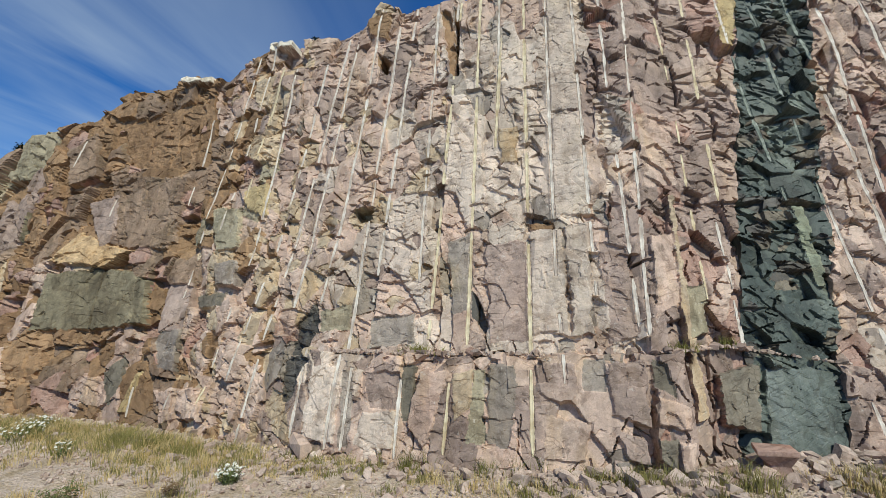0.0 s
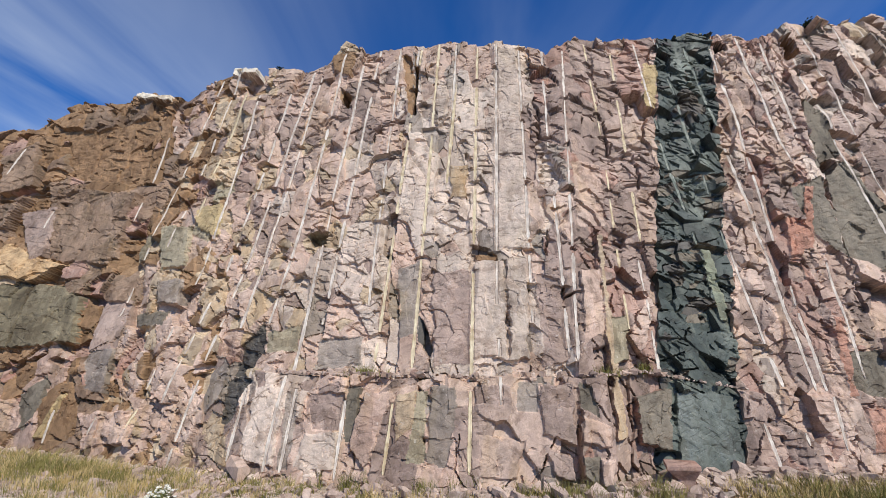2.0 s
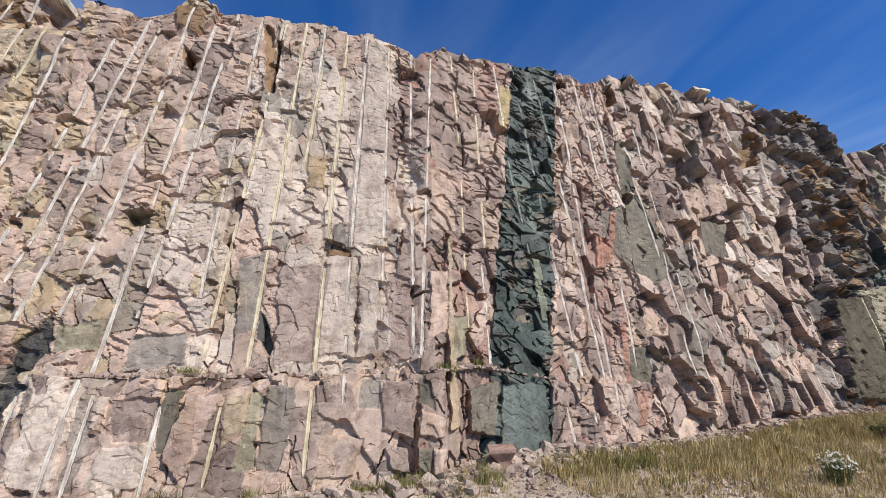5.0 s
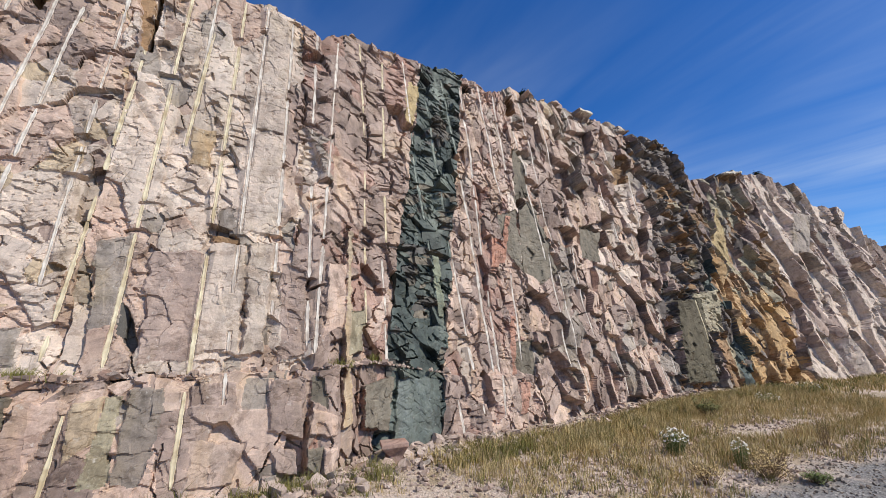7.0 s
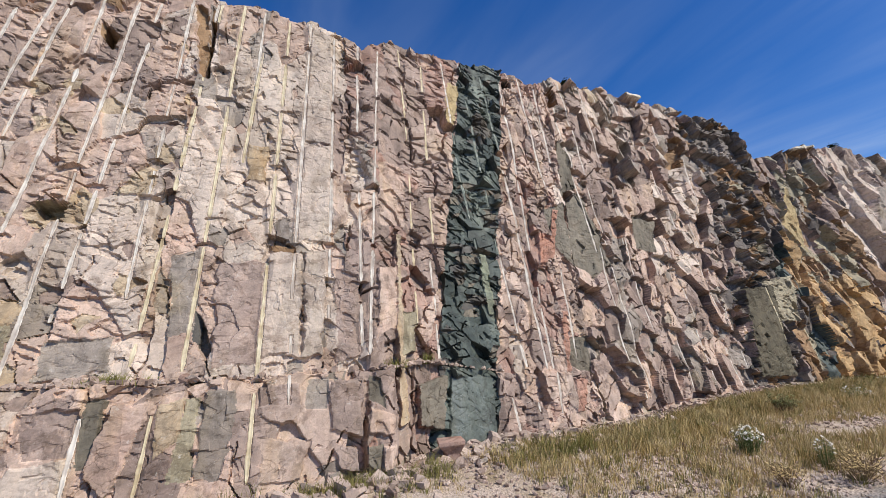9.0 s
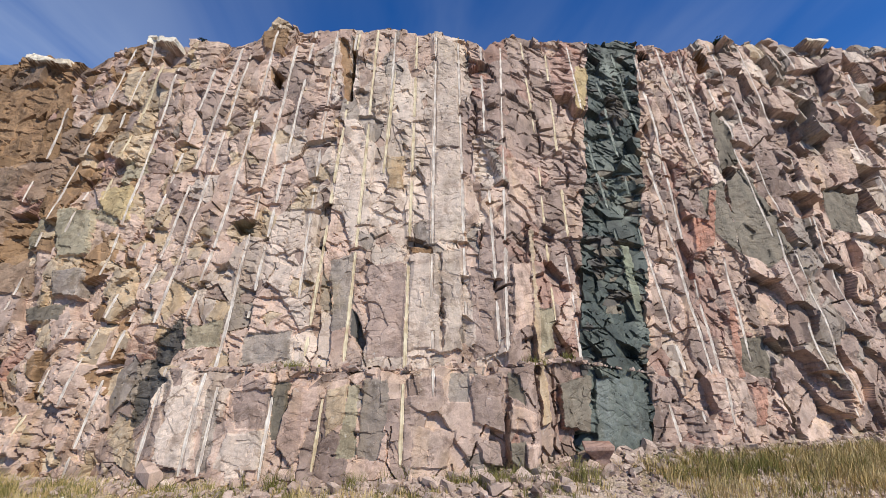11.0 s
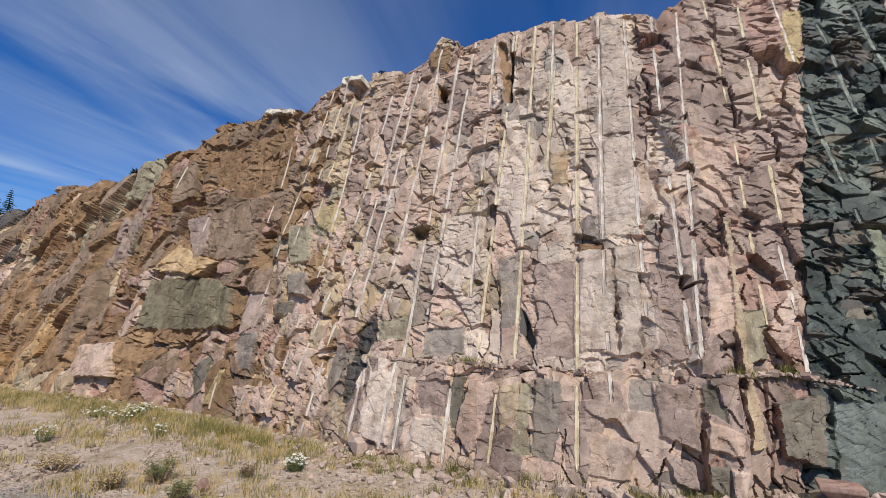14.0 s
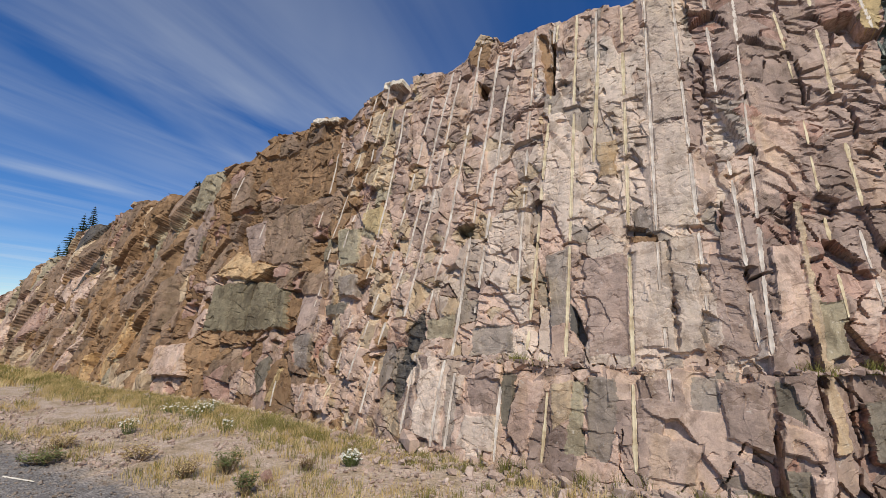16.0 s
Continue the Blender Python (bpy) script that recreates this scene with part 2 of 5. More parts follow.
def ground_material():
    """Grey road gravel on the near side, pinkish stony soil with straw litter towards the cliff."""
    mat, nt, bsdf = nodes_of("stony_ground")
    L = nt.links.new
    co, sep = nt.nodes.new("ShaderNodeTexCoord"), nt.nodes.new("ShaderNodeSeparateXYZ")
    L(co.outputs["Object"], sep.inputs[0])
    edge = noise_tex(nt, 1.1, 6, 0.65)
    add = nt.nodes.new("ShaderNodeMath")
    add.operation = "MULTIPLY_ADD"
    L(edge.outputs["Fac"], add.inputs[0])
    add.inputs[1].default_value = 1.8
    L(sep.outputs[1], add.inputs[2])
    mask = nt.nodes.new("ShaderNodeMapRange")
    mask.inputs["From Min"].default_value, mask.inputs["From Max"].default_value = 3.35, 3.75
    L(add.outputs[0], mask.inputs["Value"])
    stones = nt.nodes.new("ShaderNodeTexVoronoi")
    stones.inputs["Scale"].default_value = 42
    L(co.outputs["Object"], stones.inputs["Vector"])
    gravel = mixed(nt, ramp(nt, stones.outputs["Color"], [(0.1, (0.15, 0.14, 0.135)), (0.6, (0.25, 0.235, 0.225)), (0.95, (0.36, 0.335, 0.31))]),
                   ramp(nt, noise_tex(nt, 2.5, 6).outputs["Fac"], [(0.35, (0.80, 0.79, 0.78)), (0.65, (1.12, 1.1, 1.08))]), 1.0, "MULTIPLY")
    big = noise_tex(nt, 1.8, 8, 0.68, distortion=0.5)
    soil = ramp(nt, big.outputs["Fac"], [(0.30, (0.24, 0.18, 0.105)), (0.42, (0.39, 0.305, 0.215)), (0.56, (0.52, 0.415, 0.345)), (0.72, (0.36, 0.27, 0.17))])
    soil = mixed(nt, soil, ramp(nt, noise_tex(nt, 26, 6, 0.7).outputs["Fac"], [(0.3, (0.62, 0.6, 0.56)), (0.5, (1, 1, 1)), (0.72, (1.35, 1.3, 1.25))]), 1.0, "MULTIPLY")
    L(mixed(nt, gravel, soil, mask.outputs[0]), bsdf.inputs["Base Color"])
    bsdf.inputs["Roughness"].default_value = 0.95
    bsdf.inputs["Specular IOR Level"].default_value = 0.15
    bump = nt.nodes.new("ShaderNodeBump")
    bump.inputs["Strength"].default_value, bump.inputs["Distance"].default_value = 0.9, 0.02
    L(stones.outputs["Distance"], bump.inputs["Height"])
    L(bump.outputs[0], bsdf.inputs["Normal"])
    return mat


GROUND = ground_material()

# ---- the cliff: a blasted face that leans back, y = foot(x) + LEAN * z ----
LEAN = 0.198
NRM = Vector((0, -1, LEAN)).normalized()
FOOT_X = [-60, -23, -17, -12, -8, -6, -4.4, -3, -1.5, 0.4, 1.2, 1.9, 3, 4.8, 6.3, 8.8, 11.6, 15.5, 18.5, 30, 60]
FOOT_Y = [9.0, 7.2, 6.8, 6.05, 6.05, 5.8, 5.42, 5.2, 5.08, 5.12, 5.1, 5.55, 5.9, 6.05, 6.3, 7.1, 7.6, 7.65, 7.4, 6.8, 5.5]
CREST_X = [-60, -34, -27.8, -26.1, -24.3, -22.4, -20, -17.5, -15.4, -12.7, -11.5, -10.05, -8.8, -7.2, -6.1, -5.6, -4.9, -3.6, -3.15, -2.9, -2.58, -2.1, -1.4, 0.3, 0.76, 1.05, 1.75, 2.5, 3.2, 4.0, 4.7, 5.3, 6.1, 7.2, 8.7, 9.6, 11.2, 14.5, 15.15, 15.7, 18.2, 20.3, 22.5, 23.4, 23.8, 25.9, 27.2, 30.6, 38, 60]
CREST_Z = [0.3, 0.8, 1.9, 2.95, 3.95, 4.3, 5.5, 5.6, 5.95, 5.6, 5.76, 6.15, 6.8, 6.85, 6.45, 6.8, 6.9, 6.7, 6.5, 6.65, 7.1, 6.82, 6.78, 6.84, 6.68, 6.45, 7.12, 7.32, 7.36, 7.5, 7.4, 7.35, 7.95, 8.05, 8.65, 8.82, 8.9, 8.95, 7.9, 7.6, 8.25, 8.55, 8.4, 8.1, 7.6, 7.55, 6.7, 6.0, 4.2, 1.0]


def foot(x):
    return float(np.interp(x, FOOT_X, FOOT_Y))


def crest(x):
    return float(np.interp(x, CREST_X, CREST_Z))


LEDGE_X = [-3.6, -3.0, 0, 1.9, 3.4, 5.2]
LEDGE_Z = [1.40, 1.20, 1.16, 1.22, 0.97, 0.88]


def ledge_z(x):
    return float(np.interp(x, LEDGE_X, LEDGE_Z))


def at_wall(x, z, d):
    """The place x along and z up the cliff, d metres out of its face."""
    return Vector((x, foot(x) + LEAN * z, z)) + NRM * d


# -- smooth chance, evaluated on whole arrays --
def lattice(i, j, seed):
    """A chance number from 0 to 1 for each pair of whole numbers."""
    a = (i.astype(np.int64) * 374761393 + j.astype(np.int64) * 668265263 + seed * 2147483647 + 974711) & 0xFFFFFFFF
    a = ((a ^ (a >> 13)) * 1274126177) & 0xFFFFFFFF
    a = ((a ^ (a >> 16)) * 2246822519) & 0xFFFFFFFF
    return ((a ^ (a >> 15)) & 0xFFFFFF) / float(0xFFFFFF)


def waves(x, y, seed):
    """Gradient noise, about -0.7 to 0.7."""
    i, j = np.floor(x), np.floor(y)
    fx, fy = x - i, y - j
    ux, uy = fx * fx * fx * (fx * (fx * 6 - 15) + 10), fy * fy * fy * (fy * (fy * 6 - 15) + 10)
    v = []
    for di, dj in ((0, 0), (1, 0), (0, 1), (1, 1)):
        ang = lattice(i + di, j + dj, seed) * 2 * math.pi
        v.append(np.cos(ang) * (fx - di) + np.sin(ang) * (fy - dj))
    a, b = v[0] + ux * (v[1] - v[0]), v[2] + ux * (v[3] - v[2])
    return a + uy * (b - a)


def fbm(x, y, seed, octaves=4, gain=0.5):
    total, amp = 0.0, 1.0
    for k in range(octaves):
        total = total + amp * waves(x * 2.03 ** k, y * 2.03 ** k, seed + 17 * k)
        amp *= gain
    return total


def facets(s, z, w, h, seed, fine, step, tilt, droop=0.0, turn_by=0.0, deep=0.0, chips=0.6, proud=0.45, aside=0.0):
    """A face broken along straight joints into cells of about w by h metres, each a plane of its own with chipped corners.
    Gives the relief, the cell's lattice place, the distance to its nearest joint and that joint's chance number."""
    s, z = s * math.cos(turn_by) + z * math.sin(turn_by), z * math.cos(turn_by) - s * math.sin(turn_by)
    rag = 0.005 * fbm(s * 15, z * 15, seed + 3, 2)
    u, v = (s + rag) / w, (z - rag) / h
    i0, j0 = np.floor(u), np.floor(v)
    dist, place = [], []
    for di in (-1, 0, 1):
        for dj in (-1, 0, 1):
            ci, cj = i0 + di, j0 + dj
            mx = ci + 0.5 + 0.86 * (lattice(ci, cj, seed * 31 + 3) - 0.5)
            mz = cj + 0.5 + 0.86 * (lattice(ci, cj, seed * 31 + 4) - 0.5)
            du, dv = u - mx, v - mz
            dist.append(du * du + dv * dv - 0.32 * lattice(ci, cj, seed * 31 + 5))
            place.append((ci, cj, mx, mz))
    dist = np.array(dist)
    place = [np.array([p[k] for p in place]) for k in range(4)]
    rank = np.argpartition(dist, 1, axis=0)[:2]

    def cell(k):
        return [np.take_along_axis(p, rank[k][None], 0)[0] for p in place]

    def plane(ci, cj, mx, mz):
        def r(k):
            return lattice(ci, cj, seed * 31 + k)

        ds, dz = (u - mx) * w, (v - mz) * h
        off = np.where(r(6) < proud, (r(7) - 0.35) * 0.5 * step, -(r(7) ** 1.4) * 2.4 * step)
        sx, sz = (r(9) + r(10) - 1) * tilt - aside, (r(11) + r(12) - 1) * tilt * 0.8 - droop
        sx = np.where(r(13) < 0.22, sx + np.where(r(14) < 0.5, -1, 1) * tilt * (0.8 + 1.4 * r(15)), sx)
        sz = np.where(r(16) < 0.22, sz - tilt * (0.4 + 1.2 * r(18)), sz)
        if deep:
            off = np.where(r(19) < deep, off - 0.07 - 0.17 * r(20), off)
        drop = 0.0
        for k in range(4):
            ang = (k + r(30 + k)) * math.pi / 2
            ca, sa = np.cos(ang), np.sin(ang)
            reach = 0.5 * np.sqrt((ca * w) ** 2 + (sa * h) ** 2) * (0.15 + 0.95 * r(34 + k))
            steep = np.where(r(38 + k) < 0.7, (0.12 + 0.75 * r(42 + k) ** 2) * chips, 0.0)
            drop = np.maximum(drop, np.maximum(0.0, ca * ds + sa * dz - reach) * steep)
        return off + np.clip(sx * ds + sz * dz, -0.16, 0.16) - np.minimum(drop, 0.10)

    first, other = cell(0), cell(1)
    gap = np.abs(np.take_along_axis(dist, rank[1][None], 0)[0] - np.take_along_axis(dist, rank[0][None], 0)[0])
    gap = gap / (2 * np.sqrt(((first[2] - other[2]) / w) ** 2 + ((first[3] - other[3]) / h) ** 2) + 1e-6)
    # the broken edge takes a grid's width
    k = 0.5 + 0.5 * np.clip(gap / (0.42 * fine), 0, 1)
    relief = plane(*first) * k + plane(*other) * (1 - k)
    return relief, first[0], first[1], gap, lattice(first[0] + other[0], first[1] + other[1], seed + 91)


# -- polygons in the plane (x, z) --
def area_of(p):
    return 0.5 * sum(a[0] * b[1] - b[0] * a[1] for a, b in zip(p, p[1:] + p[:1]))


def centre_of(p):
    n = len(p)
    return sum(a[0] for a in p) / n, sum(a[1] for a in p) / n


def inside(p, x, z):
    """How far inside the convex, anticlockwise polygon p each point lies."""
    d = np.full(x.shape, 1e9)
    for a, b in zip(p, p[1:] + p[:1]):
        ex, ez = b[0] - a[0], b[1] - a[1]
        ln = math.hypot(ex, ez)
        d = np.minimum(d, (-ez * (x - a[0]) + ex * (z - a[1])) / ln)
    return d


def part(name, verts, faces, material, parent, label="", kind="", others=(), marks=None):
    me = bpy.data.meshes.new(name)
    me.from_pydata(verts, [], faces)
    me.materials.append(material)
    if marks is not None and any(marks):
        for mat in others:
            me.materials.append(mat)
        me.polygons.foreach_set("material_index", marks)
    ob = new(name, me)
    ob.parent = parent
    if label or kind:
        tagged(ob, label=label, kind=kind)
    return ob


# drill traces: foot and head of each half-pipe left by the presplit holes
TRACES = []


def trace(x0, z0, x1, z1, cream=False):
    TRACES.append((x0, z0, x1, z1, cream))


trace(-6.40, 3.65, -6.14, 6.20)
trace(-5.94, 1.99, -5.26, 6.79)
trace(-5.29, 3.11, -4.81, 6.82)
trace(-4.86, 3.64, -4.49, 6.58, True)
trace(-4.42, 2.76, -4.16, 6.65)
trace(-4.92, 0.93, -4.42, 2.76)
trace(-3.99, 2.64, -3.53, 6.04)
trace(-4.66, 0.22, -4.02, 2.56)
trace(-3.67, 2.76, -3.13, 6.49)
trace(-4.19, 0.01, -3.67, 2.76)
trace(-3.37, 2.75, -2.95, 6.32)
trace(-3.55, 1.56, -3.37, 2.75)
trace(-2.90, 2.77, -2.51, 6.95)
trace(-3.07, 1.82, -2.90, 2.77)
trace(-3.25, 0.15, -3.12, 1.30)
trace(-2.45, 2.75, -2.15, 6.75)
trace(-2.69, 0.08, -2.45, 2.75)
trace(-2.19, 2.74, -1.87, 6.84)
trace(-2.28, 1.82, -2.19, 2.74)
trace(-2.48, 0.07, -2.43, 1.00)
trace(-1.65, 2.08, -1.49, 6.77)
trace(-1.39, 2.80, -1.11, 6.70, True)
trace(-1.50, 1.35, -1.39, 2.80, True)
trace(-1.81, 0.03, -1.77, 0.88)
trace(-1.24, 0.11, -1.18, 0.86, True)
trace(-1.01, 1.28, -0.79, 6.79, True)
trace(-0.62, 3.97, -0.48, 5.91, True)
trace(-0.22, 2.70, -0.12, 6.71, True)
trace(-0.28, 0.14, -0.22, 2.70, True)
trace(0.08, 2.07, 0.21, 6.78)
trace(0.09, 0.84, 0.09, 1.63)
trace(0.52, 1.36, 0.59, 6.67)
trace(0.94, 4.55, 0.98, 6.69)
trace(0.94, 1.43, 0.95, 4.05)
trace(1.03, 1.36, 1.35, 6.60)
trace(1.89, 4.74, 1.80, 7.11, True)
trace(1.78, 1.35, 1.87, 4.31, True)
trace(2.22, 2.94, 2.33, 7.26, True)
trace(2.15, 1.17, 2.14, 2.76)
trace(2.95, 4.93, 2.84, 7.21)
trace(3.15, 2.88, 2.95, 4.93)
trace(3.59, 2.97, 3.26, 7.39)
trace(3.82, 1.02, 3.63, 2.97)
trace(4.13, 2.97, 3.80, 7.15)
trace(4.24, 0.98, 4.13, 2.97)
trace(4.33, 2.97, 4.29, 7.22)
trace(4.38, 0.98, 4.33, 2.97)
trace(4.98, 4.47, 4.81, 7.36)
trace(4.95, 1.13, 4.99, 2.79)
trace(5.35, 5.23, 5.28, 7.23)
trace(7.28, 5.85, 7.13, 7.94)
trace(-5.05, 0.43, -4.93, 0.71, True)
trace(-5.74, 0.28, -5.65, 0.56)
trace(-6.55, 0.14, -6.51, 0.60)
trace(-9.75, 4.91, -9.61, 5.55)
trace(-8.31, 3.65, -8.26, 4.16)
trace(3.47, -0.00, 3.42, 0.59)
trace(3.88, 0.33, 3.86, 0.92)
trace(4.34, 0.28, 4.40, 0.92)
trace(6.12, 3.20, 5.80, 7.32)
trace(6.46, 3.65, 6.24, 7.78)
trace(6.33, 0.53, 6.25, 3.35)
trace(6.75, 0.43, 6.48, 3.52)
trace(7.85, 7.33, 7.71, 8.25)
trace(7.53, 1.01, 7.35, 3.81)
trace(8.96, 6.99, 8.90, 8.53)
trace(7.28, 3.50, 7.35, 4.96)
trace(9.36, 3.07, 9.23, 3.95)
trace(9.66, 0.37, 9.49, 2.61)
trace(10.76, 2.11, 10.76, 3.98)
trace(11.35, 0.03, 11.32, 2.80)
trace(10.67, 0.01, 10.68, 1.10)
trace(13.30, 0.14, 13.20, 2.71, True)
trace(6.54, -0.03, 6.50, 0.41)
trace(8.73, 0.18, 8.61, 1.36)
trace(10.59, 6.87, 10.83, 8.26)
trace(10.92, 3.64, 10.70, 4.90)
trace(10.17, 4.08, 9.93, 4.94)
trace(-1.23, 5.67, -1.16, 6.70)
trace(-0.57, 4.52, -0.49, 6.74)
trace(11.37, 4.2, 12.05, 8.69)
trace(9.75, 5.2, 9.92, 7.59)

GROOVE = [[] for _ in TRACES]          # where the rock kept each trace: height and depth
HALF = 0.018


class Zone:
    """A stretch of the cliff of one make: size of blocks, unevenness and rocks."""

    def __init__(self, name, label, lo, hi, w, h, step, tilt, deep, rocks, droop=0.0, inner=None, ledges=1.0, cracks=0.5,
                 turn=0.0, chips=0.6, spalls=0.35, keep=0.045, wear=-0.52, aside=0.0):
        self.name, self.label, self.lo, self.hi, self.w, self.h = name, label, lo, hi, w, h
        self.step, self.tilt, self.deep, self.rocks, self.droop = step, tilt, deep, rocks, droop
        self.slabs, self.inner, self.ledges, self.cracks = [], inner or (MAUVE, TAN), ledges, cracks
        self.turn, self.chips, self.spalls, self.keep, self.wear, self.aside = turn, chips, spalls, keep, wear, aside

    def side(self, edge, z):
        """The zone's edge, which follows ragged joints."""
        z = np.asarray(z, dtype=float)
        ragged = 0.10 * waves(z * 1.3, z * 0 + 7.3 * edge[0], 5) + 0.05 * waves(z * 6.0, z * 0 + 3.1 * edge[0], 6)
        return edge[0] + (edge[1] - edge[0]) * z / 7.0 + ragged


cliff = tagged(new("cliff"), "blasted rock cliff of pink granite with pale vertical drill traces", "cliff")
ZONES = {}


def zone(name, *args, **kw):
    ZONES[name] = Zone(name, *args, **kw)


zone("far_left_tail", "distant tail of the pink and tan rock cut", (-60, -60), (-27, -27), 1.3, 1.2, 0.12, 0.20, 0.06,
     [(PINK, 4), (TAN, 2), (MAUVE, 2), (BROWN, 1)], inner=(BROWN, TAN))
zone("orange_face", "orange and tan weathered rock face with steep slabs", (-27, -27), (-10.7, -10.6), 0.50, 1.7, 0.11, 0.26, 0.05,
     [(TAN, 1.6), (PINK, lambda x, z: 4 if x < -16 else 1.0), (ORANGE, lambda x, z: 0.8 if x < -16 else 2.2), (BROWN, lambda x, z: 2.0 if x < -17 else 5), (UMBER, 4), (MAUVE, 1.6), (OLIVE, 1.6), (MICA, 0.9), (RED, 1.2)], inner=(BROWN, TAN), ledges=0.7, turn=-0.42)
zone("brown_face", "brown rust-coated rock face in broad flat slabs", (-10.7, -10.6), (-5.56, -6.4), 0.90, 0.75, 0.045, 0.12, 0.05,
     [(BROWN, lambda x, z: 5 if z > 3 else 2.4), (UMBER, 4), (PINK, lambda x, z: 0.5 if z > 3 else 2.2), (RED, lambda x, z: 1.0 if z > 3 else 2), (TAN, 0.8), (GREENSLAB, lambda x, z: 0.8 if z > 2.5 else 1.4), (MICA, 0.8), (MAUVE, 1.0)], inner=(BROWN, RED))
zone("broken_face", "small-jointed face of pink, tan and olive rock", (-5.56, -6.4), (-3.75, -4.0), 0.30, 0.55, 0.034, 0.18, 0.04,
     [(PINK, 5), (TAN, 1.6), (OLIVE, lambda x, z: 2.2 if 2 < z < 4.5 else 0.4), (MAUVE, 1.8), (BROWN, lambda x, z: 2.6 if x < -5.0 or (z > 3.5 and x < -4.6) else 0.8), (RED, 1.0)], inner=(TAN, BROWN), ledges=1.0, turn=-0.30)
zone("pink_face", "pink granite face split into angular blocks", (-3.75, -4.0), (-1.41, -1.26), 0.36, 0.62, 0.020, 0.10, 0.02,
     [(PINK, 6), (PALE, lambda x, z: 4 if z < 1.3 or x > -2.4 else 1.8), (MAUVE, lambda x, z: 1.6 if z > 1.2 else 2.2), (RED, 0.5), (TAN, lambda x, z: 2.2 if z > 1.2 else 0.4), (OLIVE, 0.3), (GREY, lambda x, z: 1.3 if z > 1.2 else 2)], inner=(MAUVE, TAN), turn=-0.16)
zone("pale_face", "pale grey-pink granite face in tall smooth panels", (-1.41, -1.26), (0.71, 0.77), 0.40, 1.00, 0.012, 0.06, 0.01,
     [(PALE, lambda x, z: 6 if z > 1.15 else 0.8), (PINK, lambda x, z: 2.2 if z > 1.15 else 5), (MAUVE, lambda x, z: 0.4 if z > 1.15 else 3), (TAN, lambda x, z: 0.9 if x < -0.3 and z > 1.15 else 0.2), (GREY, lambda x, z: 0.5 if z > 1.15 else 2)], inner=(PINK, GREY), cracks=0.35, chips=0.4, spalls=0.30, keep=0.035)
zone("column_face", "pink rock broken into narrow upright columns", (0.71, 0.77), (1.88, 3.27), 0.20, 0.75, 0.040, 0.18, 0.05,
     [(PINK, lambda x, z: 3 if z > 1.15 else 0.5), (RED, 2.2), (MAUVE, lambda x, z: 6 if z > 1.15 else 9), (TAN, lambda x, z: 1.8 if z > 3 else 0.4), (GREY, lambda x, z: 0.8 if z > 1.15 else 4), (PALE, 0.5)], inner=(MAUVE, RED), ledges=1.0, cracks=0.75, turn=0.08)
zone("dike", "dark green dike running up through the pink rock", (1.88, 3.27), (3.05, 4.32), 0.55, 0.30, 0.030, 0.18, 0.03,
     [(DIKE, 12), (SLATE, lambda x, z: 1.0 if z < 1.2 else 0.3), (MICA, 1.0)], droop=0.12, inner=(SLATE, MICA), ledges=1.0, turn=-0.38, chips=0.4, keep=0.06, wear=-0.3)
zone("red_face", "pink and rust-red rock face of small blocks", (3.05, 4.32), (5.2, 5.66), 0.32, 0.55, 0.022, 0.12, 0.04,
     [(PINK, 6), (RED, lambda x, z: 1.8 if x > 4.2 else 0.5), (MAUVE, 3.4), (PALE, lambda x, z: 1.2 if z > 3 else 0.4), (GREY, 0.6)], droop=0.04, inner=(MAUVE, RED), ledges=1.0, turn=0.16, keep=0.08)
zone("blocky_face", "grey-pink rock face of large jutting blocks with dark hollows", (5.2, 5.66), (11.45, 12.2), 0.60, 0.55, 0.075, 0.22, 0.13,
     [(PALE, lambda x, z: 3.2 if z > 3 else 0.3), (MAUVE, 3.4), (PINK, 3.6), (GREY, 2.0), (TAN, lambda x, z: 0.9 if z > 5 else 0.2)], droop=0.06, inner=(GREY, MAUVE), ledges=0.35, cracks=0.6, turn=0.14, chips=1.1, spalls=0.22, keep=0.10, wear=-0.5, aside=0.16)
zone("crumbly_face", "dark crumbly rock face of small loose blocks", (11.45, 12.2), (13.55, 15.1), 0.40, 0.34, 0.11, 0.32, 0.30,
     [(CRUMB, 6), (MAUVE, 1.6), (BROWN, 1.6), (OLIVE, 1.0), (GREY, 0.8)], droop=0.18, inner=(MICA, BROWN), ledges=0.6, cracks=0.8, turn=0.1, aside=0.3, chips=1.1)
zone("rusty_face", "olive and orange iron-stained rock face", (13.55, 15.1), (18.5, 18.8), 0.50, 1.00, 0.10, 0.30, 0.07,
     [(OLIVE, 3), (TAN, 1.0), (CRUMB, lambda x, z: 6 if x < 15.0 else 1), (DIKE, lambda x, z: 9 if 14.2 < x < 15.3 and z < 4.6 else 0), (ORANGE, lambda x, z: 60 if z < 3.0 and 15.3 < x < 18.2 else 8 if 14.6 < x < 15.9 and z < 5.6 else 0.2), (BROWN, 2.4), (MAUVE, 2.5), (GREY, 1.5)], droop=0.06, inner=(BROWN, CRUMB), ledges=0.5, turn=0.25, aside=0.2)
zone("mauve_face", "grey-mauve rock face of long sloping slabs", (18.5, 18.8), (34, 34), 0.75, 2.0, 0.14, 0.26, 0.06,
     [(MAUVE, 5), (PALE, 7), (PINK, 2), (GREY, 1), (BROWN, 0.7), (TAN, 0.7)], droop=0.05, inner=(PALE, GREY), ledges=0.4, turn=0.35, aside=0.2)
zone("far_right_tail", "distant tail of the grey rock cut", (34, 34), (60, 60), 1.3, 1.2, 0.12, 0.20, 0.06,
     [(MAUVE, 4), (GREY, 2), (TAN, 1)], inner=(GREY, TAN))


